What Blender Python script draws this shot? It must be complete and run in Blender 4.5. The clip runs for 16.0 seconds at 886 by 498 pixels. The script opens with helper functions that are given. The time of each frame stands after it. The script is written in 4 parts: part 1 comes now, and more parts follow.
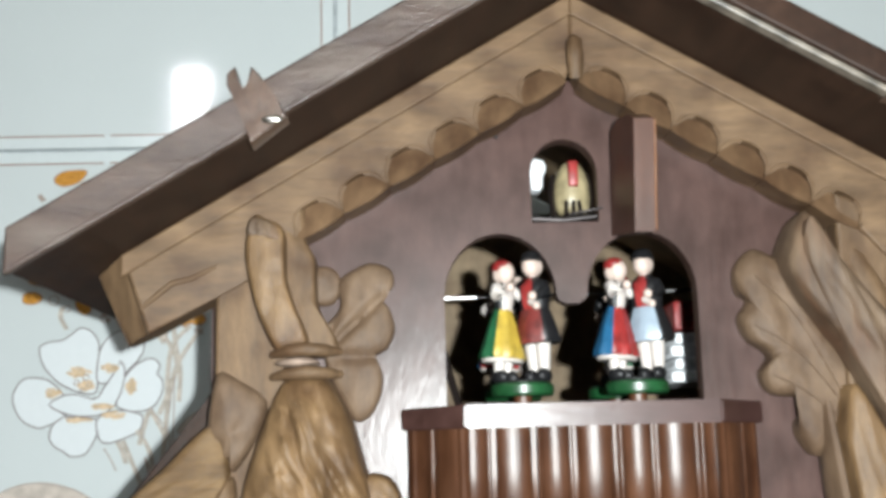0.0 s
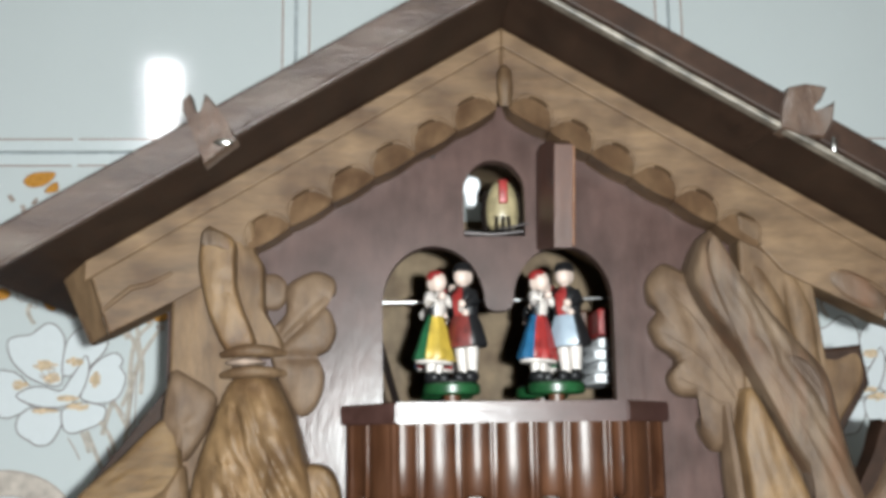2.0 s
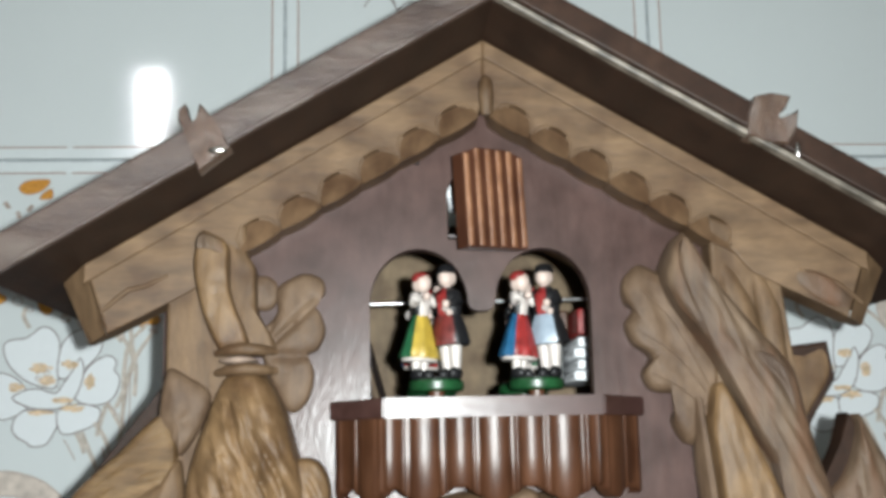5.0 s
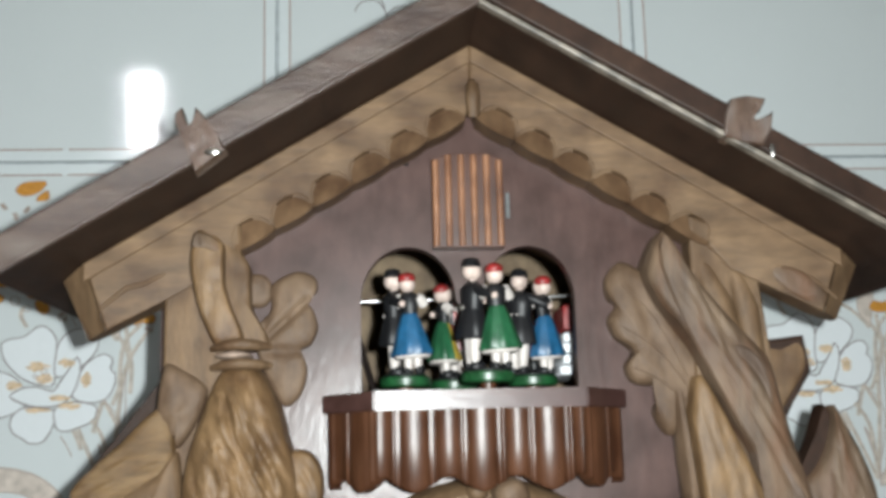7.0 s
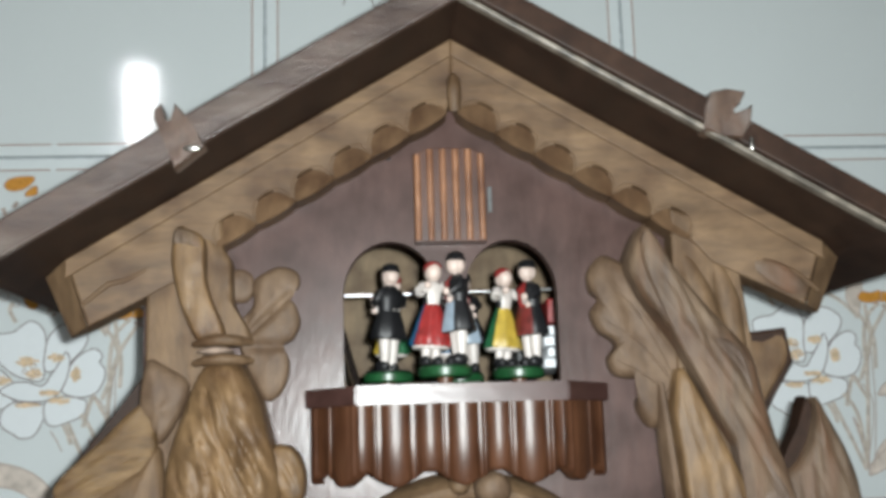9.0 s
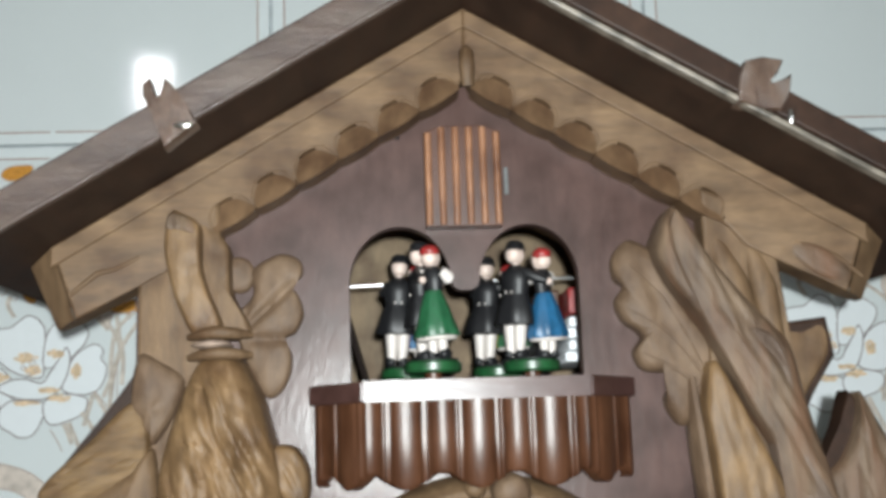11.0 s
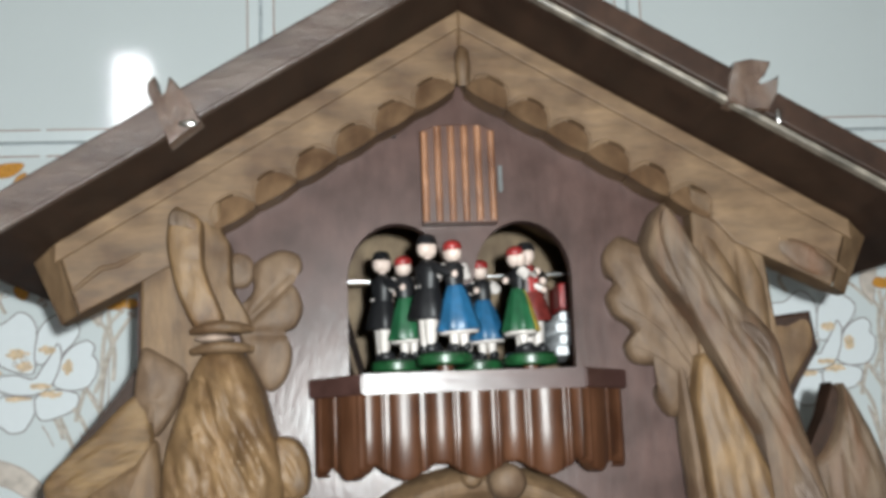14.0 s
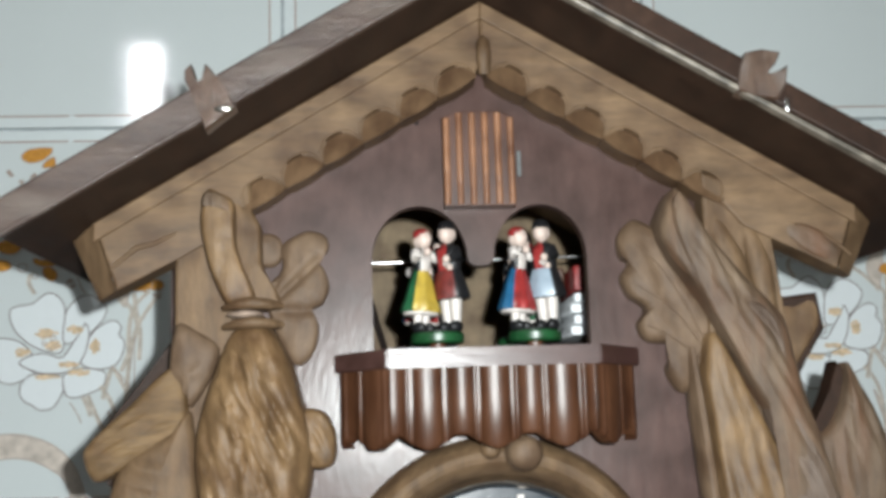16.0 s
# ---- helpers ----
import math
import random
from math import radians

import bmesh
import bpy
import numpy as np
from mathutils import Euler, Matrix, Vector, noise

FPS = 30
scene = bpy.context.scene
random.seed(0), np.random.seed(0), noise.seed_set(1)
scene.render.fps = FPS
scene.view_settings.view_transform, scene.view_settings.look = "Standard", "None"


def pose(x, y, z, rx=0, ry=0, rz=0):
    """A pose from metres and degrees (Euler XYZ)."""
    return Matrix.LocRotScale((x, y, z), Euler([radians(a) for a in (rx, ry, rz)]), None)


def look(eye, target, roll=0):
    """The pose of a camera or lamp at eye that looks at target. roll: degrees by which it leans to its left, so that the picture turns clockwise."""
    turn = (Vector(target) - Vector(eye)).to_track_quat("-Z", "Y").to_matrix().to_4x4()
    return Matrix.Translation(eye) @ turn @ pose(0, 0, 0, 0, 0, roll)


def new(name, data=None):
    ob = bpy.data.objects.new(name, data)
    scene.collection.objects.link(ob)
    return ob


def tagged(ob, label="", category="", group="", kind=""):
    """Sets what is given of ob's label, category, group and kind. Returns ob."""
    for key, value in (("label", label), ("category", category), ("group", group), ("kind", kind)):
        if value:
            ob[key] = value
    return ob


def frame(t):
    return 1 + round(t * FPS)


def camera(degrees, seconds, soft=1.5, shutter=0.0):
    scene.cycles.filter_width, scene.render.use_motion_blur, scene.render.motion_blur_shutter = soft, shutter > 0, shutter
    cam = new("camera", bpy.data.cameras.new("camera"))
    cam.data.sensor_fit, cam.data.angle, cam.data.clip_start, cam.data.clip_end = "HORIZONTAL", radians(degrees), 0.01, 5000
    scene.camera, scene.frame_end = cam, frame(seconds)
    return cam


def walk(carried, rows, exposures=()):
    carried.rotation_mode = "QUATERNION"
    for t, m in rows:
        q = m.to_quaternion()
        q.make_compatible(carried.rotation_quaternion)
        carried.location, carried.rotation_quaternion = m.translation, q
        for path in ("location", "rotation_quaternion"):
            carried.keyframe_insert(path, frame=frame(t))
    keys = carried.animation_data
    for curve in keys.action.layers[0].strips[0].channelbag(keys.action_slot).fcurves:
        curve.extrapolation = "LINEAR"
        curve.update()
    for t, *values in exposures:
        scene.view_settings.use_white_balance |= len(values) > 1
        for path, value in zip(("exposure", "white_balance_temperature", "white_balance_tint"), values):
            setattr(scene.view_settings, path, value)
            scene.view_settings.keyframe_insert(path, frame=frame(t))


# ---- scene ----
cam = camera(44.2, 16.0, soft=4.0)
PATH = [
    (0, (0.04, -0.523, 1.951), (0.084, 1.444, 2.311), -1.4),
    (0.5, (0.037, -0.545, 1.947), (0.147, 1.423, 2.287), -1.7),
    (1, (0.044, -0.55, 1.947), (0.142, 1.417, 2.291), -1.3),
    (1.5, (0.049, -0.551, 1.951), (0.138, 1.418, 2.289), -0.9),
    (2, (0.05, -0.553, 1.951), (0.144, 1.415, 2.298), -0.8),
    (2.5, (0.05, -0.555, 1.95), (0.15, 1.41, 2.305), -0.9),
    (3, (0.05, -0.558, 1.95), (0.155, 1.407, 2.306), -1.0),
    (3.5, (0.05, -0.561, 1.949), (0.161, 1.404, 2.306), -1.1),
    (4, (0.051, -0.563, 1.948), (0.16, 1.401, 2.307), -1.0),
    (6.5, (0.05, -0.576, 1.945), (0.178, 1.388, 2.302), -1.4),
    (7, (0.051, -0.579, 1.944), (0.181, 1.384, 2.304), -1.4),
    (7.5, (0.052, -0.583, 1.944), (0.182, 1.381, 2.299), -1.5),
    (8, (0.055, -0.587, 1.944), (0.188, 1.378, 2.29), -1.6),
    (8.5, (0.055, -0.59, 1.944), (0.198, 1.376, 2.281), -1.7),
    (9, (0.057, -0.58, 1.945), (0.187, 1.386, 2.288), -1.7),
    (11.5, (0.06, -0.554, 1.946), (0.157, 1.416, 2.282), -1.9),
    (12, (0.06, -0.556, 1.945), (0.159, 1.413, 2.282), -1.9),
    (12.5, (0.059, -0.557, 1.944), (0.167, 1.411, 2.283), -1.9),
    (13, (0.058, -0.558, 1.943), (0.176, 1.409, 2.283), -2.0),
    (13.5, (0.055, -0.56, 1.943), (0.19, 1.406, 2.28), -2.0),
    (14, (0.053, -0.562, 1.944), (0.195, 1.405, 2.277), -2.1),
    (14.5, (0.053, -0.563, 1.945), (0.181, 1.406, 2.271), -1.9),
    (15, (0.055, -0.564, 1.944), (0.158, 1.406, 2.275), -1.8),
    (15.5, (0.053, -0.569, 1.942), (0.156, 1.401, 2.274), -1.7),
    (16, (0.048, -0.576, 1.939), (0.173, 1.395, 2.254), -1.7),
]
walk(cam, [(t, look(eye, target, roll)) for t, eye, target, roll in PATH],
     exposures=[(0, 0.28), (0.5, 0.16), (1, 0.12), (2.5, 0.06), (4, 0.02), (6.5, 0.0), (7.5, -0.05), (8.5, -0.14), (9, -0.1), (11.5, 0.04), (13, 0.02), (14, 0.0), (16, -0.05)])

# ---- world and light ----
world = bpy.data.worlds.new("world")
scene.world = world
world.use_nodes = True
world.node_tree.nodes["Background"].inputs[0].default_value = (0.9, 0.95, 1.0, 1)
world.node_tree.nodes["Background"].inputs[1].default_value = 0.045
scene.view_settings.exposure = 0.0

# the torch beside the lens that lights the clock
torch = new("torch", bpy.data.lights.new("torch", "POINT"))
torch.data.energy = 13.0
torch.data.shadow_soft_size = 0.003
torch.data.color = (0.94, 1.0, 1.0)
torch.location = (0.0645, -0.578, 1.9500)

XC = 0.085          # the clock's middle line
WALL_Z = 2.75
rng = random.Random(4)


# ---- materials ----
def nodes_of(name):
    m = bpy.data.materials.new(name)
    m.use_nodes = True
    return m, m.node_tree.nodes, m.node_tree.links, m.node_tree.nodes["Principled BSDF"]


def ramp(ns, stops):
    r = ns.new("ShaderNodeValToRGB")
    els = r.color_ramp.elements
    while len(els) < len(stops):
        els.new(0.5)
    for e, (p, c) in zip(els, stops):
        e.position, e.color = p, (*c, 1)
    return r


def wood(name, dark, light, rough=0.5, stretch=(1, 1, 0.12), scale=260, bump=0.25, coat=0.0, wear=None, turn=0.0, spec=0.5, coat_rough=0.13, peel=0.0, spread=0.2, facet=0.0):
    """Grained wood: long streaks, blotches of stain and fine relief."""
    m, ns, ln, b = nodes_of(name)
    tc = ns.new("ShaderNodeTexCoord")
    mp = ns.new("ShaderNodeMapping")
    mp.inputs["Scale"].default_value = stretch
    mp.inputs["Rotation"].default_value = (0, radians(turn), 0)
    ln.new(tc.outputs["Object"], mp.inputs["Vector"])
    n1 = ns.new("ShaderNodeTexNoise")
    n1.inputs["Scale"].default_value, n1.inputs["Detail"].default_value, n1.inputs["Roughness"].default_value = scale, 9, 0.72
    ln.new(mp.outputs[0], n1.inputs["Vector"])
    n2 = ns.new("ShaderNodeTexNoise")
    n2.inputs["Scale"].default_value, n2.inputs["Detail"].default_value = 70, 6
    ln.new(tc.outputs["Object"], n2.inputs["Vector"])
    r1 = ramp(ns, [(0.5 - spread, dark), (0.5 + spread, light)])
    ln.new(n1.outputs[0], r1.inputs[0])
    mx = ns.new("ShaderNodeMix")
    mx.data_type, mx.blend_type = "RGBA", "MULTIPLY"
    r2 = ramp(ns, [(0.30, (0.56, 0.47, 0.42)), (0.50, (0.92, 0.88, 0.86)), (0.68, (1.18, 1.16, 1.15))])
    ln.new(n2.outputs[0], r2.inputs[0])
    mx.inputs["Factor"].default_value = 0.95
    ln.new(r1.outputs[0], mx.inputs["A"])
    ln.new(r2.outputs[0], mx.inputs["B"])
    out = mx.outputs["Result"]
    if wear:
        n3 = ns.new("ShaderNodeTexNoise")
        n3.inputs["Scale"].default_value, n3.inputs["Detail"].default_value = 110, 8
        ln.new(mp.outputs[0], n3.inputs["Vector"])
        r3 = ramp(ns, [(0.50, (0, 0, 0)), (0.72, (0.85, 0.85, 0.85))])
        ln.new(n3.outputs[0], r3.inputs[0])
        m2 = ns.new("ShaderNodeMix")
        m2.data_type = "RGBA"
        m2.inputs["B"].default_value = (*wear, 1)
        ln.new(r3.outputs[0], m2.inputs["Factor"])
        ln.new(out, m2.inputs["A"])
        out = m2.outputs["Result"]
    ln.new(out, b.inputs["Base Color"])
    rr = ns.new("ShaderNodeMapRange")
    rr.inputs["To Min"].default_value, rr.inputs["To Max"].default_value = rough - 0.1, rough + 0.12
    ln.new(n1.outputs[0], rr.inputs["Value"])
    ln.new(rr.outputs[0], b.inputs["Roughness"])
    b.inputs["Specular IOR Level"].default_value = spec
    b.inputs["Coat Weight"].default_value = coat
    b.inputs["Coat Roughness"].default_value = coat_rough
    bp = ns.new("ShaderNodeBump")
    bp.inputs["Strength"].default_value, bp.inputs["Distance"].default_value = bump, 0.001
    hm = ns.new("ShaderNodeMath")
    hm.operation = "MULTIPLY_ADD"
    hm.inputs[1].default_value = facet
    ln.new(n2.outputs[0], hm.inputs[0])
    ln.new(n1.outputs[0], hm.inputs[2])
    ln.new(hm.outputs[0], bp.inputs["Height"])
    ln.new(bp.outputs[0], b.inputs["Normal"])
    if peel:
        n4 = ns.new("ShaderNodeTexNoise")
        n4.inputs["Scale"].default_value, n4.inputs["Detail"].default_value = 650, 3
        ln.new(mp.outputs[0], n4.inputs["Vector"])
        b2 = ns.new("ShaderNodeBump")
        b2.inputs["Strength"].default_value, b2.inputs["Distance"].default_value = peel, 0.0006
        ln.new(n4.outputs[0], b2.inputs["Height"])
        ln.new(bp.outputs[0], b2.inputs["Normal"])
        ln.new(b2.outputs[0], b.inputs["Coat Normal"])
    elif coat:
        ln.new(bp.outputs[0], b.inputs["Coat Normal"])
    return m


def plain(name, color, rough=0.5, metal=0.0, vary=0.15, scale=300, bump=0.1, spec=0.5, glow=0.0):
    """Paint, metal or glaze with slight blotches and fine relief."""
    m, ns, ln, b = nodes_of(name)
    tc = ns.new("ShaderNodeTexCoord")
    n = ns.new("ShaderNodeTexNoise")
    n.inputs["Scale"].default_value, n.inputs["Detail"].default_value = scale, 5
    ln.new(tc.outputs["Object"], n.inputs["Vector"])
    r = ramp(ns, [(0.3, tuple(c * (1 - vary) for c in color)), (0.7, tuple(min(1, c * (1 + vary * 0.4)) for c in color))])
    ln.new(n.outputs[0], r.inputs[0])
    ln.new(r.outputs[0], b.inputs["Base Color"])
    b.inputs["Roughness"].default_value, b.inputs["Metallic"].default_value = rough, metal
    b.inputs["Specular IOR Level"].default_value = spec
    if bump:
        bp = ns.new("ShaderNodeBump")
        bp.inputs["Strength"].default_value, bp.inputs["Distance"].default_value = bump, 0.0006
        ln.new(n.outputs[0], bp.inputs["Height"])
        ln.new(bp.outputs[0], b.inputs["Normal"])
    if glow:
        b.inputs["Emission Color"].default_value = (*color, 1)
        b.inputs["Emission Strength"].default_value = glow
    return m


CARVED = wood("carved_wood", (0.064, 0.0390, 0.0205), (0.146, 0.0930, 0.0505), 0.58, (1, 1, 0.22), 240, 0.5, spec=0.28, spread=0.18, facet=1.5)
CARVED_SLOPE_L = wood("carved_wood_left_slope", (0.068, 0.0415, 0.0215), (0.156, 0.0995, 0.0545), 0.56, (0.2, 1, 1), 260, 0.4, turn=31, spec=0.30, spread=0.19, facet=1.2)
CARVED_SLOPE_R = wood("carved_wood_right_slope", (0.068, 0.0415, 0.0215), (0.156, 0.0995, 0.0545), 0.56, (0.2, 1, 1), 260, 0.4, turn=-31, spec=0.30, spread=0.19, facet=1.2)
SCALLOPWOOD = wood("cut_scallop_wood", (0.067, 0.0385, 0.0205), (0.138, 0.0845, 0.0450), 0.58, (1, 1, 0.4), 240, 0.4, spec=0.26, spread=0.2, facet=1.0)
FUR = wood("carved_fur_wood", (0.060, 0.0345, 0.0155), (0.195, 0.1210, 0.0580), 0.50, (1, 1, 0.3), 190, 0.6, turn=-18, spec=0.38, facet=1.0)
QUILL = wood("carved_quill_wood", (0.062, 0.0360, 0.0150), (0.190, 0.1190, 0.0540), 0.50, (0.1, 1, 1), 230, 1.0, turn=25, spec=0.36)
FEATHER = wood("carved_feather_wood", (0.058, 0.0380, 0.0250), (0.148, 0.1030, 0.0660), 0.55, (1, 1, 0.1), 240, 0.7, wear=(0.118, 0.057, 0.030), turn=-28, spec=0.34, facet=0.8)
GREYFEATHER = wood("greyed_feather_wood", (0.064, 0.0440, 0.0320), (0.135, 0.0970, 0.0720), 0.50, (1, 1, 0.12), 240, 0.7, turn=-24, spec=0.4, facet=0.8)
LEAFWOOD = wood("carved_leaf_wood", (0.072, 0.0460, 0.0280), (0.140, 0.0940, 0.0590), 0.58, (1, 1, 0.4), 220, 0.45, spec=0.28, spread=0.2, facet=1.5)
MAROON = wood("maroon_stained_board", (0.0415, 0.0216, 0.0180), (0.0672, 0.0374, 0.0315), 0.42, (1, 1, 0.3), 330, 0.10, coat=0.23, spec=0.2, coat_rough=0.22, peel=0.17, spread=0.24)
RAILWOOD = wood("glossy_maroon_rail", (0.0370, 0.0173, 0.0148), (0.0617, 0.0309, 0.0271), 0.45, (0.15, 1, 1), 260, 0.10, coat=0.36, spec=0.20, coat_rough=0.25, peel=0.16)
REDWOOD = wood("varnished_red_wood", (0.040, 0.0155, 0.0072), (0.074, 0.0305, 0.0145), 0.37, (1, 1, 0.12), 220, 0.2, spec=0.44)
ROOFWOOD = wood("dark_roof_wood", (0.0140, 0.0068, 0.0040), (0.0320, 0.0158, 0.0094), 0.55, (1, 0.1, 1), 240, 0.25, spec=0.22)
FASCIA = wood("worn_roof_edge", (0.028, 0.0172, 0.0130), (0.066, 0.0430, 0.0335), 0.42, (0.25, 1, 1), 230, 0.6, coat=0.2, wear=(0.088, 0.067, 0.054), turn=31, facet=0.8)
FORKWOOD = wood("worn_fork_wood", (0.034, 0.0190, 0.0130), (0.100, 0.0640, 0.0450), 0.35, (1, 1, 0.4), 260, 0.6, coat=0.3, wear=(0.12, 0.10, 0.09), facet=1.5)
EDGE = plain("bare_worn_edge", (0.145, 0.125, 0.100), 0.45, vary=0.75, scale=150)
PALEWOOD = plain("pale_bare_wood", (0.23, 0.165, 0.125), 0.6, vary=0.25)
BOARD = wood("raw_plywood", (0.16, 0.115, 0.065), (0.26, 0.19, 0.115), 0.65, (1, 1, 0.25), 120, 0.15)
DARKGAP = plain("dark_stain", (0.010, 0.007, 0.006), 0.8, spec=0.05)
STEEL = plain("steel_wire", (0.55, 0.55, 0.55), 0.3, 1.0)
DARKIRON = plain("dark_iron", (0.05, 0.045, 0.045), 0.4, 1.0)
BRASSRING = plain("bright_metal_ring", (0.6, 0.58, 0.55), 0.25, 1.0)
GREEN = plain("green_paint", (0.009, 0.056, 0.018), 0.34, vary=0.45, bump=0.15)
WHITE = plain("white_paint", (0.46, 0.42, 0.39), 0.45)
SKIN = plain("cream_paint", (0.48, 0.38, 0.33), 0.45)
BLACK = plain("black_paint", (0.008, 0.008, 0.009), 0.45, spec=0.3)
RED = plain("red_paint", (0.23, 0.018, 0.017), 0.42, vary=0.45, scale=420)
BLUE = plain("blue_paint", (0.011, 0.078, 0.165), 0.42, vary=0.4)
YELLOW = plain("yellow_paint", (0.36, 0.25, 0.035), 0.42, vary=0.35)
SKIRTGREEN = plain("skirt_green_paint", (0.011, 0.074, 0.030), 0.42, vary=0.4)
DARKRED = plain("dark_red_paint", (0.115, 0.017, 0.014), 0.42, vary=0.6, scale=380)
GREY = plain("grey_paint", (0.22, 0.27, 0.32), 0.35)
CREAM = plain("yellowed_cream_paint", (0.285, 0.235, 0.135), 0.35, vary=0.45, scale=260)
PAPER = plain("white_paper", (0.72, 0.74, 0.76), 0.6)
# grey of the hinge plate, and of the bellows' side with its shade painted in
GREYPAPER = plain("hinge_and_shaded_paper_grey", (0.10, 0.105, 0.105), 0.7, vary=0.4)
DIAL = plain("dial_face", (0.016, 0.022, 0.030), 0.25)
TILE = plain("glazed_tile", (0.592, 0.636, 0.642), 0.06, vary=0.03, scale=9, bump=0.02)
GROUT = plain("grout", (0.42, 0.46, 0.48), 0.7, vary=0.3)
BAND = plain("pale_band_glaze", (0.63, 0.68, 0.69), 0.12, vary=0.03, bump=0)
PETAL = plain("white_petal_glaze", (0.700, 0.738, 0.757), 0.12, vary=0.02, bump=0)
INK = plain("grey_brown_line", (0.21, 0.18, 0.18), 0.2, bump=0)
BROWNLINE = plain("brown_line", (0.30, 0.17, 0.13), 0.2, bump=0)
STEMINK = plain("pale_brown_stem", (0.52, 0.47, 0.41), 0.2, bump=0, vary=0.3)
SPRAYINK = plain("thin_brown_line", (0.40, 0.33, 0.29), 0.2, bump=0)
LEAFGLAZE = plain("pale_brown_leaf_glaze", (0.60, 0.53, 0.47), 0.15, vary=0.3, scale=160, bump=0)
ORANGE = plain("orange_glaze", (0.58, 0.27, 0.05), 0.15, vary=0.4, scale=600, bump=0)
BLUSH = plain("pale_orange_glaze", (0.69, 0.53, 0.36), 0.15, vary=0.35, scale=500, bump=0)
PLASTER = plain("plaster", (0.55, 0.54, 0.50), 0.8, scale=20)
FLOORMAT = plain("floor_tile", (0.25, 0.20, 0.16), 0.4, scale=8)
LAMPGLOW = plain("lamp_glow", (0.93, 0.97, 1.0), 0.5, vary=0.0, bump=0, glow=45.0)
LAMPCASE = plain("white_enamel", (0.7, 0.7, 0.7), 0.4)


# ---- building helpers ----
def obj(name, bm, mats, smooth=True, angle=0):
    bmesh.ops.recalc_face_normals(bm, faces=bm.faces[:])
    me = bpy.data.meshes.new(name)
    bm.to_mesh(me)
    bm.free()
    for m in (mats if isinstance(mats, (list, tuple)) else [mats]):
        me.materials.append(m)
    if smooth:
        soft = sum(p.use_smooth for p in me.polygons) * 2 > len(me.polygons)
        me.shade_smooth()
        me.set_sharp_from_angle(angle=radians(angle or (58 if soft else 22)))
    return new(name, me)


def part(name, bm, mats, parent, label="", smooth=True, angle=0):
    ob = obj(name, bm, mats, smooth, angle)
    ob.parent = parent
    if label:
        tagged(ob, label)
    return ob


def empty_part(name, parent, label=""):
    """A part made of several pieces, under its thing."""
    ob = new(name)
    ob.parent = parent
    ob.empty_display_size = 0.01
    return tagged(ob, label) if label else ob


def empty(name, label, category, group="", kind="", at=(0, 0, 0)):
    ob = new(name)
    ob.location = at
    ob.empty_display_size = 0.01
    return tagged(ob, label, category, group, kind)


def box(bm, x0, x1, y0, y1, z0, z1, bevel=0.0, mat=0, seg=2):
    before = set(bm.faces)
    vs = bmesh.ops.create_cube(bm, size=1.0)["verts"]
    for v in vs:
        v.co = Vector((x0 + (v.co.x + 0.5) * (x1 - x0), y0 + (v.co.y + 0.5) * (y1 - y0), z0 + (v.co.z + 0.5) * (z1 - z0)))
    if bevel:
        bmesh.ops.bevel(bm, geom=list({e for v in vs for e in v.link_edges}), offset=bevel, segments=seg, affect="EDGES", profile=0.5)
    for f in bm.faces:
        if f not in before:
            f.material_index = mat
    return bm


def prism(bm, pts, y_front, y_back, bevel=0.0, mat=0, seg=2):
    """A board: an outline in x and z, from y_front (towards the room) to y_back."""
    front = [bm.verts.new((x, y_front, z)) for x, z in pts]
    back = [bm.verts.new((x, y_back, z)) for x, z in pts]
    n = len(pts)
    ff = bm.faces.new(front)
    fs = [ff, bm.faces.new(list(reversed(back)))]
    for i in range(n):
        fs.append(bm.faces.new((front[i], back[i], back[(i + 1) % n], front[(i + 1) % n])))
    if bevel:
        res = bmesh.ops.bevel(bm, geom=list(ff.edges), offset=bevel, segments=seg, affect="EDGES", profile=0.5)
        fs = [f for f in fs if f.is_valid] + list(res["faces"])
    for f in fs:
        f.material_index = mat
    return bm


def smooth_loop(pts, n=6, closed=True):
    """Catmull-Rom through a few points."""
    out = []
    m = len(pts)
    last = m if closed else m - 1
    for i in range(last):
        p = [Vector(pts[(i + k - 1) % m] if closed else pts[max(0, min(m - 1, i + k - 1))]) for k in range(4)]
        for j in range(n):
            t = j / n
            q = 0.5 * ((2 * p[1]) + (p[2] - p[0]) * t + (2 * p[0] - 5 * p[1] + 4 * p[2] - p[3]) * t * t + (3 * p[1] - p[0] - 3 * p[2] + p[3]) * t ** 3)
            out.append(tuple(q))
    if not closed:
        out.append(tuple(pts[-1]))
    return out


def relief(bm, pts, y_base, height, y_back, rings=7, rough=0.0, grooves=None, mat=0, power=0.5):
    """A carved form: an outline that domes towards the room from y_base by height."""
    n = len(pts)
    cx, cz = sum(p[0] for p in pts) / n, sum(p[1] for p in pts) / n
    loops = [[bm.verts.new((x, y_back, z)) for x, z in pts]]
    for k in range(rings):
        s = 1 - k / rings
        ring = []
        for x, z in pts:
            px, pz = cx + (x - cx) * s, cz + (z - cz) * s
            d = height * (1 - s * s) ** power
            if grooves:
                d += grooves(px, pz) * (1 - s ** 6)
            if rough:
                d += rough * noise.noise(Vector((px * 220, pz * 220, 3.1))) * (1 - s ** 4)
            ring.append(bm.verts.new((px, y_base - d, pz)))
        loops.append(ring)
    for a, b in zip(loops, loops[1:]):
        for i in range(n):
            f = bm.faces.new((a[i], a[(i + 1) % n], b[(i + 1) % n], b[i]))
            f.material_index = mat
    c = bm.verts.new((cx, y_base - height - (grooves(cx, cz) if grooves else 0), cz))
    for i in range(n):
        bm.faces.new((loops[-1][i], loops[-1][(i + 1) % n], c)).material_index = mat
    for f in bm.faces:
        f.smooth = True
    return bm


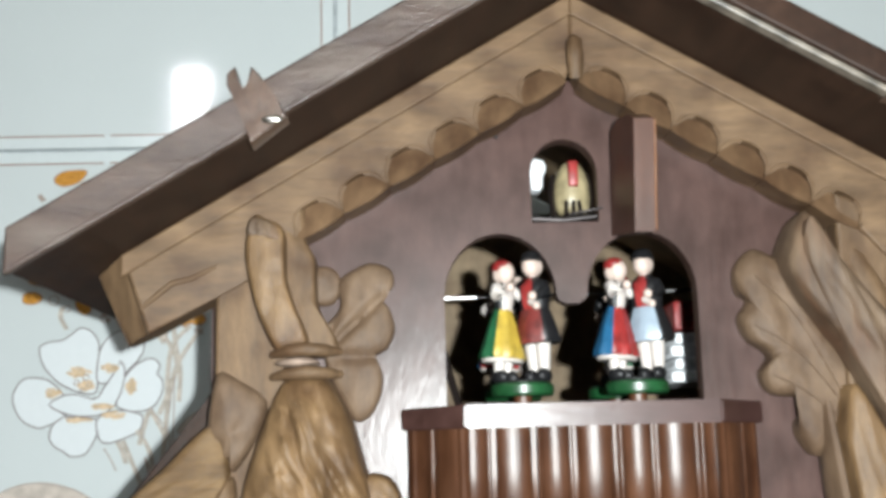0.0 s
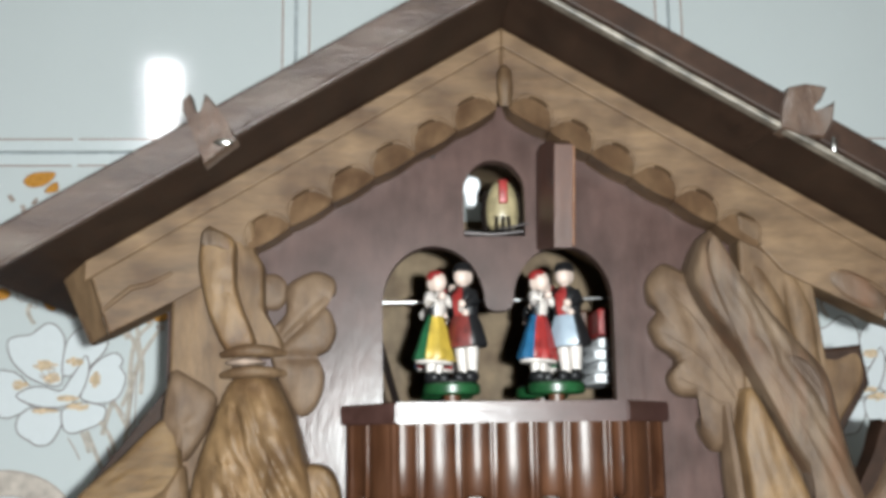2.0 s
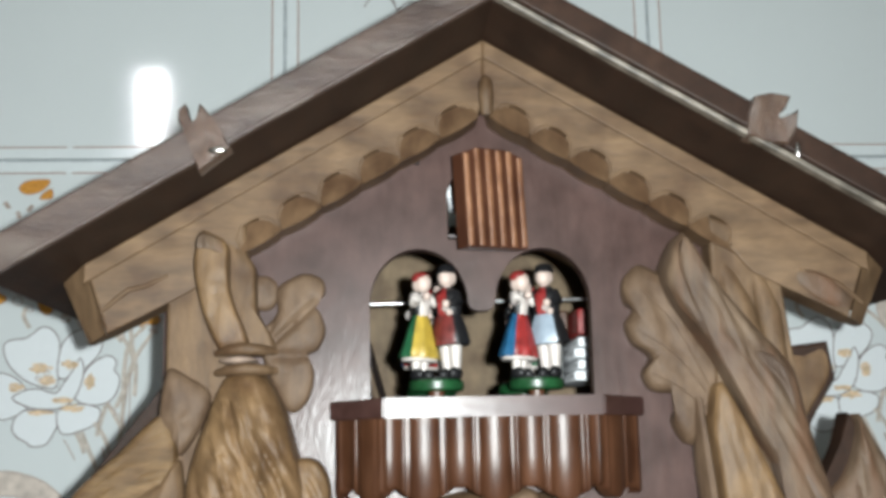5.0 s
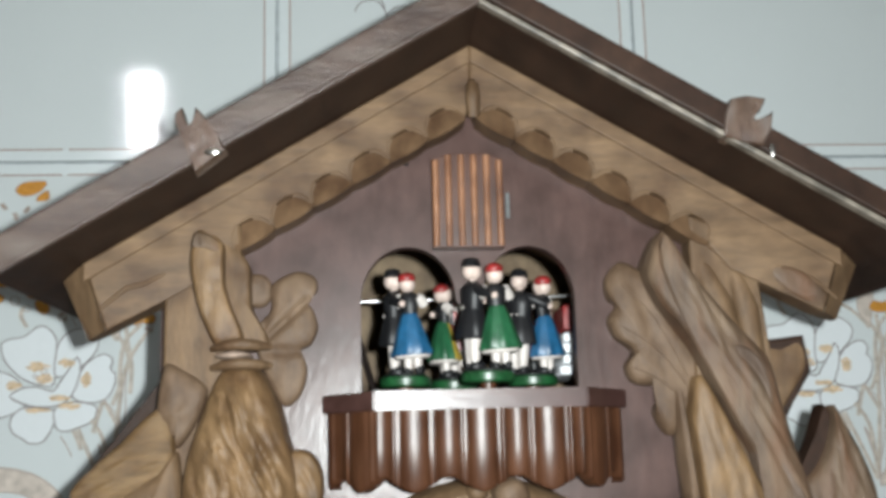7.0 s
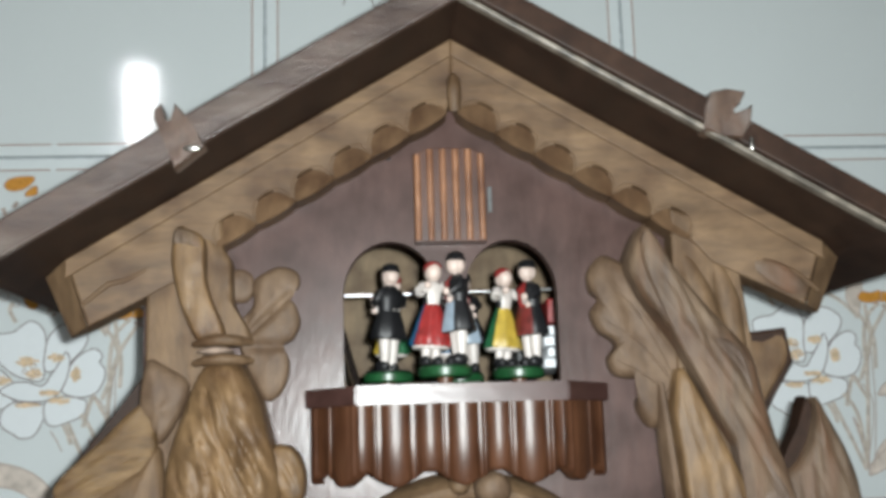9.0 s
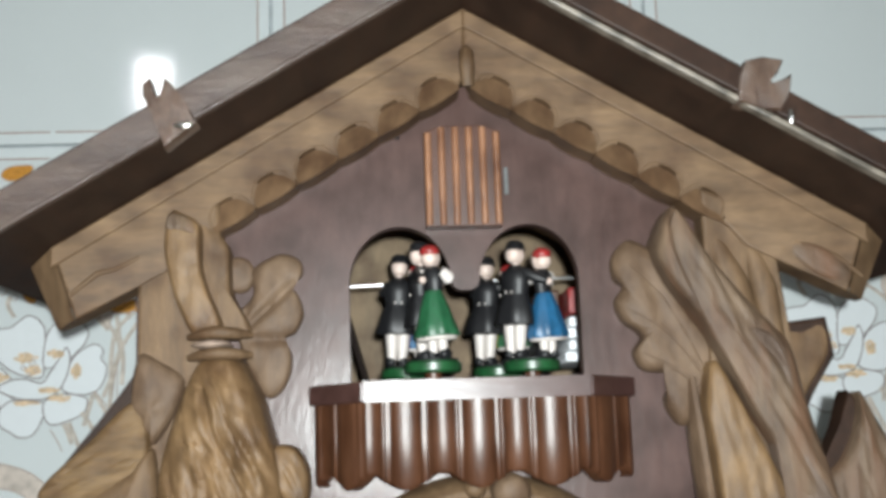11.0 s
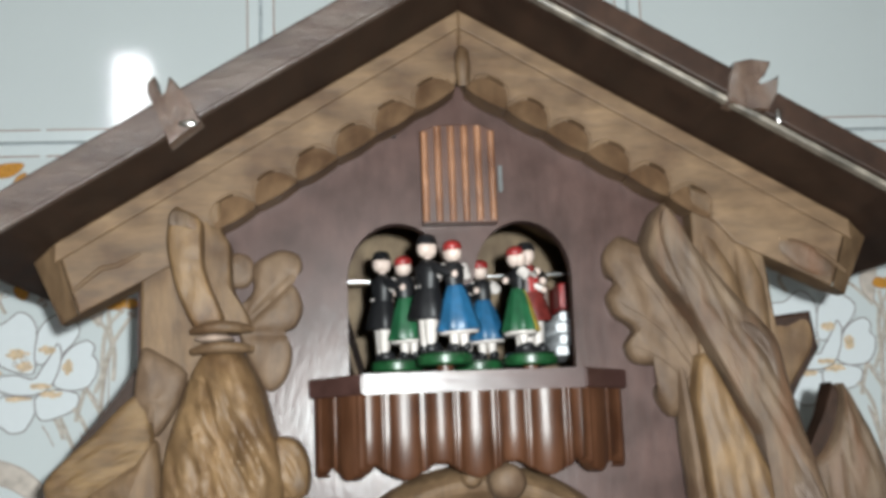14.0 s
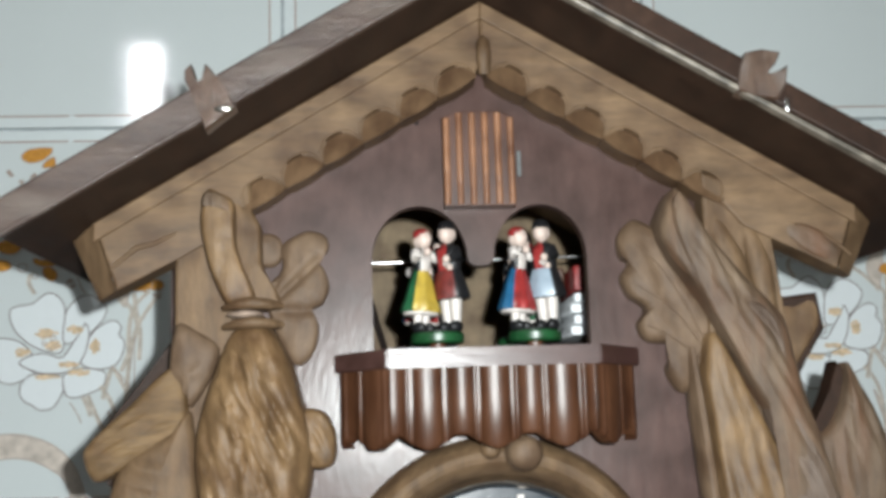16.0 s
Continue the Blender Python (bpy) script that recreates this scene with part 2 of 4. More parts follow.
def tube(bm, path, radii, sides=12, mat=0, flat=1.0, bend=None):
    """A rounded body along a path; radii (across, towards the room) at each point."""
    rings = []
    for i, p in enumerate(path):
        p = Vector(p)
        d = (Vector(path[min(i + 1, len(path) - 1)]) - Vector(path[max(i - 1, 0)])).normalized()
        u = d.cross(Vector((0, 1, 0)))
        u = u.normalized() if u.length > 0.05 else Vector((1, 0, 0))
        w = u.cross(d).normalized()
        ra, rb = radii[i] if isinstance(radii[i], tuple) else (radii[i], radii[i])
        rings.append([bm.verts.new(p + u * ra * math.cos(a) + w * rb * math.sin(a)) for a in (2 * math.pi * k / sides for k in range(sides))])
    for a, b in zip(rings, rings[1:]):
        for i in range(sides):
            bm.faces.new((a[i], a[(i + 1) % sides], b[(i + 1) % sides], b[i])).material_index = mat
    bm.faces.new(rings[0]).material_index = mat
    bm.faces.new(list(reversed(rings[-1]))).material_index = mat
    for f in bm.faces:
        f.smooth = True
    return bm


def ball(bm, c, r, squash=(1, 1, 1), mat=0, u=12, v=8):
    vs = bmesh.ops.create_uvsphere(bm, u_segments=u, v_segments=v, radius=r)["verts"]
    for w in vs:
        w.co = Vector(c) + Vector([a * b for a, b in zip(w.co, squash)])
    for f in {f for w in vs for f in w.link_faces}:
        f.material_index = mat
    for f in bm.faces:
        f.smooth = True
    return bm


def disc(bm, cx, cy, z0, z1, r, sides=28, mat=0, bevel=0.0):
    """An upright round plate."""
    prof = [(r - bevel, z0), (r, z0 + bevel), (r, z1 - bevel), (r - bevel, z1)] if bevel else [(r, z0), (r, z1)]
    loops = [[bm.verts.new((cx + q * math.cos(2 * math.pi * k / sides), cy + q * math.sin(2 * math.pi * k / sides), z)) for k in range(sides)] for q, z in prof]
    for a, b in zip(loops, loops[1:]):
        for i in range(sides):
            bm.faces.new((a[i], a[(i + 1) % sides], b[(i + 1) % sides], b[i])).material_index = mat
    bm.faces.new(list(reversed(loops[0]))).material_index = mat
    bm.faces.new(loops[-1]).material_index = mat
    return bm


def ribbon(bm, pts, width, y, mat=0, taper=False):
    """A thin painted line on the wall through points in x and z."""
    n = len(pts)
    prev = None
    for i in range(n):
        a, b = Vector(pts[max(i - 1, 0)]), Vector(pts[min(i + 1, n - 1)])
        d = (b - a)
        d = d.normalized() if d.length > 1e-9 else Vector((1, 0))
        w = width * (0.5 if not taper else 0.5 * (1 - 0.8 * i / n))
        q = Vector((-d.y, d.x)) * w
        p = Vector(pts[i])
        cur = (bm.verts.new((p.x + q.x, y, p.y + q.y)), bm.verts.new((p.x - q.x, y, p.y - q.y)))
        if prev:
            bm.faces.new((prev[0], cur[0], cur[1], prev[1])).material_index = mat
        prev = cur
    return bm


def patch(bm, pts, y, mat=0):
    f = bm.faces.new([bm.verts.new((x, y, z)) for x, z in pts])
    f.material_index = mat
    return bm


# ---- the room ----
tagged(obj("wall_back", box(bmesh.new(), -2, 2, 0.004, 0.2, 0, WALL_Z), GROUT), "tiled kitchen wall bed with pale grout", "wall", kind="structure")
wall_tiled = bpy.data.objects["wall_back"]
tagged(obj("wall_left", box(bmesh.new(), -2.2, -2, -4, 0.2, 0, WALL_Z), PLASTER), "plain plastered side wall", "wall", kind="structure")
tagged(obj("wall_right", box(bmesh.new(), 2, 2.2, -4, 0.2, 0, WALL_Z), PLASTER), "plain plastered side wall", "wall", kind="structure")
tagged(obj("wall_front", box(bmesh.new(), -2.2, 2.2, -4.2, -4, 0, WALL_Z), PLASTER), "plain plastered wall behind the viewer", "wall", kind="structure")
tagged(obj("floor", box(bmesh.new(), -2.2, 2.2, -4.2, 0.2, -0.1, 0), FLOORMAT), "plain brown tiled kitchen floor", "floor", kind="structure")
tagged(obj("ceiling", box(bmesh.new(), -2.2, 2.2, -4.2, 0.2, WALL_Z, WALL_Z + 0.1), PLASTER), "plain plastered ceiling", "ceiling", kind="structure")

lamp = empty("ceiling_lamp", "white enamel ceiling lamp with a long glowing tube", "ceiling lamp", at=(-0.480, -1.925, WALL_Z))
lamp.rotation_euler = (0, 0, radians(-12))
part("housing", box(bmesh.new(), -0.07, 0.07, -0.36, 0.36, -0.03, 0.0, 0.006), LAMPCASE, lamp)
part("diffuser", box(bmesh.new(), -0.031, 0.031, -0.335, 0.335, -0.05, -0.031, 0.010), LAMPGLOW, lamp, "glowing white diffuser")


# ---- the clock ----
SLOPE = 0.585
YF, YB = -0.213, -0.225      # facade face, gable frame face
YR = -0.262                  # roof front
clock = empty("cuckoo_clock", "carved brown wooden cuckoo clock hanging on a tiled wall", "cuckoo clock", at=(0, 0, 0))


def slope_strip(x0, x1, top, low, side, n=1):
    """Outline of a strip that follows a roof slope; top and low are heights at the ridge."""
    return [(XC + side * x0, top - x0 * SLOPE), (XC + side * x1, top - x1 * SLOPE), (XC + side * x1, low - x1 * SLOPE), (XC + side * x0, low - x0 * SLOPE)]


# roof boards with their worn front edges
ROOF_TOP, ROOF_LOW, ROOF_X = 2.0905, 2.0800, 0.1445
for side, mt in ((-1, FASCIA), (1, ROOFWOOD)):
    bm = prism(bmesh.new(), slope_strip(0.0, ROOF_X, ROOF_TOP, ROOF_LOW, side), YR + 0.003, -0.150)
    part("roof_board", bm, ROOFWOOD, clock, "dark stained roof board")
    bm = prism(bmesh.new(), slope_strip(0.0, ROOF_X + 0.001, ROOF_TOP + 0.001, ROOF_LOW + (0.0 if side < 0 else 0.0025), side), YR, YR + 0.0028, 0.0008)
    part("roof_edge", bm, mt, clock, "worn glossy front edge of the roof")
bm = prism(bmesh.new(), slope_strip(0.0, ROOF_X + 0.001, ROOF_LOW + 0.0014, ROOF_LOW - 0.0004, 1), YR - 0.0006, YR + 0.003, 0.0004)
part("edge_strip", bm, EDGE, clock, "bare pale worn edge strip")
bm = prism(bmesh.new(), slope_strip(0.0, ROOF_X, ROOF_LOW + 0.001, ROOF_LOW - 0.0006, -1), YR - 0.0006, YR + 0.002, 0.0003)
part("edge_strip", bm, FASCIA, clock)


fork_left = [(-0.0070, 2.0410), (-0.0070, 2.0440), (-0.0050, 2.0460), (-0.0040, 2.0420), (-0.0030, 2.0380), (-0.0020, 2.0410), (-0.0010, 2.0460), (0.0010, 2.0440), (0.0030, 2.0410), (0.0050, 2.0370), (0.0080, 2.0330), (0.0040, 2.0300), (-0.0010, 2.0260), (-0.0030, 2.0320), (-0.0050, 2.0370)]
fork_right = [(0.1600, 2.0430), (0.1620, 2.0480), (0.1670, 2.0490), (0.1730, 2.0480), (0.1710, 2.0440), (0.1680, 2.0420), (0.1680, 2.0400), (0.1710, 2.0410), (0.1750, 2.0440), (0.1740, 2.0380), (0.1710, 2.0330), (0.1650, 2.0340), (0.1590, 2.0360)]
for out in (fork_left, fork_right):
    part("roof_fork", prism(bmesh.new(), out, YR - 0.0012, YR + 0.006, 0.0006), FORKWOOD, clock, "small two-pronged carved ornament with worn varnish")
part("stud", ball(bmesh.new(), (0.0045, YR - 0.0015, 2.0318), 0.0016, (1.8, 0.6, 0.7)), BRASSRING, clock, "shiny little stud")
part("stud", ball(bmesh.new(), (0.1735, YR - 0.0015, 2.0310), 0.0011, (0.8, 0.6, 2.2)), BRASSRING, clock, "pale little stud")

part("stud", ball(bmesh.new(), (-0.0196, YR + 0.001, 2.0290), 0.0013, (1.5, 0.8, 0.6)), BRASSRING, clock, "shiny little stud")

# case behind the facade
bm = box(bmesh.new(), -0.0205, -0.0155, YF + 0.0065, -0.002, 1.78, 2.004)
part("case_side", bm, MAROON, clock)
part("case_side", box(bmesh.new(), 0.1785, 0.1835, YF + 0.0065, -0.002, 1.78, 2.004), MAROON, clock)
part("case_back", box(bmesh.new(), -0.0154, 0.1784, -0.014, -0.008, 1.78, 2.060), BOARD, clock, "raw plywood back board")
part("inner_floor", box(bmesh.new(), -0.0154, 0.1784, -0.2060, -0.0145, 1.945, 1.950), BOARD, clock)
for side in (-1, 1):
    bm = prism(bmesh.new(), slope_strip(0.0, 0.096, ROOF_LOW - 0.0005, ROOF_LOW - 0.005, side), YF + 0.0065, -0.0145)
    part("case_top", bm, BOARD, clock)


# facade board with the twin arched window and the bird's window
def fx(x):
    return 0.0507 + (x - 0.0507) * 0.9786


def fz(z):
    return 1.944 + (z - 1.944) * 0.9786


def facade_board():
    bm = bmesh.new()
    outer = [(-0.016, 1.78), (0.1790, 1.78), (0.1790, 2.015), (XC, 2.0760), (-0.016, 2.015)]
    arch = [(fx(0.0469), 1.950)]
    for cx, r in ((0.0634, 0.0165), (0.1052, 0.0162)):
        for k in range(0, 17):
            a = math.pi - math.pi * k / 16
            arch.append((fx(cx + r * math.cos(a)), fz(1.9948 + 0.0186 * math.sin(a))))
        if cx < 0.1:
            arch += [(fx(x), fz(z)) for x, z in ((0.0806, 1.9932), (0.0826, 1.9922), (0.0864, 1.9922), (0.0882, 1.9932))]
    arch.append((fx(0.1214), 1.950))
    hole = [(fx(0.0735), fz(2.0165))]
    for k in range(0, 13):
        a = math.pi - math.pi * k / 12
        hole.append((fx(0.0835 + 0.0100 * math.cos(a)), fz(2.0315 + 0.0105 * math.sin(a))))
    hole.append((fx(0.0935), fz(2.0165)))
    for y, flip in ((YF, False), (YF + 0.006, True)):
        es = []
        for loop in (outer, arch, hole):
            vs = [bm.verts.new((x, y, z)) for x, z in loop]
            es += [bm.edges.new((vs[i], vs[(i + 1) % len(vs)])) for i in range(len(vs))]
        bmesh.ops.triangle_fill(bm, edges=es, use_beauty=True)
    bm.verts.ensure_lookup_table()
    start = 0
    half = len(bm.verts) // 2
    for loop in (outer, arch, hole):
        n = len(loop)
        for i in range(n):
            a, b = start + i, start + (i + 1) % n
            bm.faces.new((bm.verts[a], bm.verts[b], bm.verts[half + b], bm.verts[half + a]))
        start += n
    return bm


part("facade", facade_board(), MAROON, clock, "maroon stained front board with arched windows", angle=30)
part("nail", ball(bmesh.new(), (fx(0.0635), YF, fz(2.0432)), 0.0008), DARKIRON, clock)

# gable frame: two sloping arms with scalloped lower edges, a moulding and a hanging drop
FR_TOP, FR_LOW = 2.0798, 2.0549
for side, mt in ((-1, CARVED_SLOPE_L), (1, CARVED_SLOPE_R)):
    e, sh = (0.1270, 0.0) if side < 0 else (0.1240, 0.0028)
    low = [(0.0, FR_LOW + 0.0045)]
    nsc, per = 6, 0.0128
    def cut(x, h):
        """A place on the arm's lower edge: x along it, h square to it."""
        return (x + 0.505 * h, FR_LOW + 0.0006 - x * SLOPE + 0.863 * h)

    def arch_of(k, n):
        return [cut(0.0020 + (k + q / n) * per, 0.0068 * max(0.0, 1 - abs(2 * q / n - 1) ** 2.4) ** 0.5) for q in range(n + 1)]
    for k in range(nsc):
        low += arch_of(k, 12)
    low += [(0.0860, FR_LOW - 0.0035 - 0.086 * SLOPE), (0.1015, 1.9930 + sh * 0.2), (0.1195 - sh, 1.9838 + sh * 0.8)]
    pts = [(XC + side * x, z) for x, z in [(0.0, FR_TOP), (e, FR_TOP - e * SLOPE)] + low[::-1]]
    part("gable_arm", prism(bmesh.new(), pts, YB, YF - 0.0006, 0.0009), mt, clock, "carved light brown gable arm with scalloped edge", angle=22)
    # the lower layer that shows in the scallops
    for k in range(nsc + 1):
        x0, x1 = 0.0020 + k * per + 0.0001, 0.0020 + (k + 1) * per - 0.0001
        pts = [cut(x0, 0.0080), cut(x1, 0.0080)] + [cut(x1 + (x0 - x1) * q / 6, -0.0006 - 0.0007 * math.sin(math.pi * q / 6)) for q in range(7)]
        bm = bmesh.new()
        front = [bm.verts.new((XC + side * x, YB + 0.0006 + 0.0030 * (z + x * SLOPE - FR_LOW) / 0.0088, z)) for x, z in pts]
        back = [bm.verts.new((XC + side * x, YF - 0.0004, z)) for x, z in pts]
        bm.faces.new(front)
        bm.faces.new(back[::-1])
        for q in range(len(pts)):
            bm.faces.new((front[q], back[q], back[(q + 1) % len(pts)], front[(q + 1) % len(pts)]))
        part("scallop", bm, SCALLOPWOOD, clock, "stained hollow cut of the scalloped edge")
        if k < nsc:
            # a thin bead added to draw the bright line on the bevel
            part("scallop_rim", tube(bmesh.new(), [(XC + side * x, YB - 0.0001, z + 0.0003) for x, z in arch_of(k, 12)], [0.0004] * 13, 6), mt, clock, "thin bead standing in for the scallop bevel's highlight")
    # raised moulding along the top
    bm = prism(bmesh.new(), slope_strip(0.0, e, FR_TOP, FR_TOP - 0.0062, side), YB - 0.0012, YB + 0.0005, 0.0006)
    part("moulding", bm, mt, clock)
    part("carved_line", tube(bmesh.new(), [(XC + side * x, YB - 0.0001, z) for x, z in ((0.1215, 1.9905), (0.118, 1.9935), (0.113, 1.9975), (0.108, 1.9985), (0.101, 2.0020))], [0.0005, 0.0008, 0.0009, 0.0008, 0.0004], 8), mt, clock)
    # end block of the arm
    bm = bmesh.new()
    inner = [(e, FR_TOP - e * SLOPE), (0.1195 - sh, 1.9838 + sh * 0.8)]
    outer = [(e + 0.008, FR_TOP - (e + 0.008) * SLOPE), (0.1262 - sh, 1.9812 + sh)]
    a = [bm.verts.new((XC + side * x, YB - 0.0002, z)) for x, z in inner]
    b = [bm.verts.new((XC + side * x, YB + 0.0065, z)) for x, z in outer]
    c = [bm.verts.new((XC + side * x, YF - 0.0006, z)) for x, z in outer]
    d = [bm.verts.new((XC + side * x, YF - 0.0006, z)) for x, z in inner]
    for f in ((a[0], b[0], b[1], a[1]), (b[0], c[0], c[1], b[1]), (a[1], b[1], c[1], d[1]), (a[0], d[0], c[0], b[0])):
        bm.faces.new(f)
    part("arm_end", bm, CARVED, clock)
out = [(0.1940 + 0.0100 * math.cos(a) * 0.86 + 0.0036 * math.sin(a) * 0.45, 1.9955 - 0.0105 * math.cos(a) * 0.45 + 0.0040 * math.sin(a)) for a in (2 * math.pi * k / 28 for k in range(28))]
part("carved_recess", relief(bmesh.new(), out, YB - 0.0002, 0.0011, YB + 0.002, 5, 0.0006), FEATHER, clock, "greyish carved recess at the arm's end")
bm = tube(bmesh.new(), [(XC + 0.0005, YB - 0.001, 2.0665), (XC + 0.0005, YB - 0.0025, 2.0647), (XC + 0.0006, YB - 0.0025, 2.0595), (XC + 0.0008, YB - 0.001, 2.0540)], [(0.0012, 0.001), (0.0023, 0.0022), (0.0025, 0.0022), (0.0020, 0.0016)], 10)
part("drop", bm, CARVED, clock, "small carved drop at the gable's peak")

# upright side stiles
bm = prism(bmesh.new(), [(-0.0165, 2.012), (0.008, 2.020), (0.010, 1.965), (0.0, 1.78), (-0.0155, 1.78)], YB + 0.0014, YF - 0.0006, 0.0012)
part("stile", bm, CARVED, clock)
bm = prism(bmesh.new(), [(0.158, 2.020), (0.1795, 2.012), (0.1835, 1.965), (0.1835, 1.78), (0.155, 1.78)], YB + 0.0014, YF - 0.0006, 0.0012)
part("stile", bm, CARVED, clock)
bm = tube(bmesh.new(), [(0.161, YB + 0.003, 2.006), (0.166, YB + 0.001, 1.990), (0.175, YB + 0.002, 1.966)], [(0.002, 0.001), (0.0048, 0.003), (0.002, 0.001)], 10)
part("stile_rib", bm, CARVED, clock)
bm = tube(bmesh.new(), [(0.172, YB + 0.003, 2.004), (0.1755, YB + 0.001, 1.988), (0.180, YB + 0.002, 1.962)], [(0.002, 0.001), (0.0042, 0.003), (0.002, 0.001)], 10)
part("stile_rib", bm, CARVED, clock)


# ---- hanging hare ----
def streaks(sx, sz, amp, freq, seed=0.0):
    return lambda x, z: amp * noise.noise(Vector(((x * sx + z * sz) * freq, (z * sx - x * sz) * freq * 0.22, seed)))


scoop = [(0.0015, 2.0128), (0.0060, 2.0105), (0.0105, 2.0052), (0.0112, 1.9970), (0.0118, 1.9900), (0.0170, 1.9808), (0.0150, 1.9775), (0.0085, 1.9775), (0.0040, 1.9880), (0.0010, 2.0000)]
part("hare_leg", relief(bmesh.new(), smooth_loop(scoop, 4), YB + 0.0005, 0.0016, YF - 0.001, 6, 0.0004, power=0.4), CARVED, clock)
leg = [(-0.0050, 2.0143), (-0.0010, 2.0135), (0.0030, 2.0110), (0.0036, 2.0050), (0.0038, 1.9975), (0.0060, 1.9900), (0.0092, 1.9825), (0.0095, 1.9780), (0.0045, 1.9772), (0.0015, 1.9778), (-0.0022, 1.9850), (-0.0050, 1.9936), (-0.0069, 2.0045)]
part("hare_leg", relief(bmesh.new(), smooth_loop(leg, 4), YB - 0.0070, 0.0024, YF - 0.001, 10, 0.0005, power=0.16), FUR, clock, "carved flat hind leg of a hare")
paw = [(-0.0050, 2.0138), (-0.0012, 2.0130), (0.0022, 2.0105), (0.0026, 2.0070), (-0.0010, 2.0078), (-0.0056, 2.0085), (-0.0062, 2.0110)]
part("hare_paw", relief(bmesh.new(), smooth_loop(paw, 4), YB - 0.0082, 0.0016, YB - 0.004, 8, 0.0, streaks(1.0, 0.0, 0.0012, 420, 1.5), power=0.4), FEATHER, clock, "greyish cut end of the hare's paw")
for z, r in ((1.9772, 0.0082), (1.9712, 0.0086)):
    bm = tube(bmesh.new(), [(0.0005, YB - 0.006, z - 0.0005), (0.005, YB - 0.0105, z), (0.0100, YB - 0.0115, z + 0.0003), (0.015, YB - 0.0095, z), (0.0185, YB - 0.005, z)], [0.001, 0.0017, 0.0019, 0.0017, 0.001], 10)
    part("binding_cord", bm, CARVED, clock, "carved cord that ties the legs")
part("knot", relief(bmesh.new(), smooth_loop([(0.0015, 1.9742), (0.0072, 1.9758), (0.0128, 1.9745), (0.0072, 1.9731)], 5), YB - 0.0085, 0.0022, YB, 5), PALEWOOD, clock, "pale flat of the knot")
body = [(0.0095, 1.9725), (0.0150, 1.9700), (0.0205, 1.9600), (0.0240, 1.9480), (0.0270, 1.9350), (0.0265, 1.9200), (0.0200, 1.9000), (0.0080, 1.8900), (-0.0030, 1.9020), (-0.0085, 1.9250), (-0.0078, 1.9400), (-0.0035, 1.9550), (0.0025, 1.9690)]
part("hare_body", relief(bmesh.new(), smooth_loop(body, 7), YB - 0.003, 0.0135, YF - 0.001, 26, 0.0, streaks(0.90, 0.42, 0.0031, 480), power=0.42), FUR, clock, "carved hare body with cut fur strokes")
fl = [(0.0240, 1.9440), (0.0310, 1.9435), (0.0345, 1.9360), (0.0335, 1.9270), (0.0265, 1.9265), (0.0230, 1.9330)]
part("hare_foreleg", relief(bmesh.new(), smooth_loop(fl, 4), YB - 0.001, 0.0042, YF - 0.001, 12, 0.0, streaks(0.90, 0.42, 0.0016, 480, 3.0), power=0.25), FUR, clock)


# ---- oak leaves ----
def vein(path, w, y):
    pts = smooth_loop(path, 6, closed=False)
    return tube(bmesh.new(), [(x, y, z) for x, z in pts], [w * (1 - 0.6 * i / len(pts)) for i in range(len(pts))], 6)


def creases(segs, depth, width):
    """Soft valleys along straight segments in x and z."""
    def cut(x, z):
        d = 1.0
        for (ax, az), (bx, bz) in segs:
            L = (bx - ax) ** 2 + (bz - az) ** 2
            t = max(0.0, min(1.0, ((x - ax) * (bx - ax) + (z - az) * (bz - az)) / L))
            d = min(d, math.hypot(x - ax - t * (bx - ax), z - az - t * (bz - az)))
        return -depth * math.exp(-(d / width) ** 2) + 0.0003 * noise.noise(Vector((x * 260, z * 260, 2.0)))
    return cut


knob = [(0.0130, 2.0030), (0.0088, 2.0018), (0.0072, 1.9975), (0.0095, 1.9925), (0.0150, 1.9920), (0.0178, 1.9965), (0.0165, 2.0012)]
part("oak_leaf", relief(bmesh.new(), smooth_loop(knob, 5), YF - 0.0022, 0.0014, YF - 0.0004, 7, 0.0004, power=0.35), LEAFWOOD, clock, "carved round lobe behind the hare")
under = [(0.0120, 1.9840), (0.0172, 1.9905), (0.0172, 1.9982), (0.0215, 2.0018), (0.0265, 2.0035), (0.0318, 2.0015), (0.0325, 1.9968), (0.0288, 1.9935), (0.0312, 1.9905), (0.0328, 1.9845), (0.0304, 1.9790),
         (0.0266, 1.9766), (0.0290, 1.9725), (0.0286, 1.9660), (0.0260, 1.9610), (0.0215, 1.9590), (0.0165, 1.9670), (0.0130, 1.9760)]
part("oak_leaf", relief(bmesh.new(), smooth_loop(under, 5), YF - 0.0032, 0.0030, YF - 0.0004, 16, 0.0, creases((((0.0150, 1.9800), (0.0295, 1.9935)), ((0.0160, 1.9770), (0.0275, 1.9766)), ((0.0140, 1.9820), (0.0178, 1.9985))), 0.0020, 0.0014), power=0.35), LEAFWOOD, clock, "carved lobed oak leaf behind the hare")

# left lower leaves
la = [(-0.0160, 1.9590), (-0.0292, 1.9472), (-0.0415, 1.9360), (-0.0430, 1.9305), (-0.0388, 1.9240), (-0.0290, 1.9290), (-0.0190, 1.9350), (-0.0125, 1.9400), (-0.0120, 1.9510)]
part("leaf", relief(bmesh.new(), smooth_loop(la, 8), YB - 0.002, 0.0034, YF + 0.004, 20, 0.0, streaks(-0.42, 0.906, 0.0009, 420, 2.0), power=0.28), QUILL, clock, "carved leaf with fine quill strokes below the gable")
collar = [(-0.0150, 1.9720), (-0.0095, 1.9705), (-0.0018, 1.9645), (-0.0050, 1.9540), (-0.0104, 1.9461), (-0.0112, 1.9490), (-0.0130, 1.9500), (-0.0140, 1.9535), (-0.0173, 1.9573)]
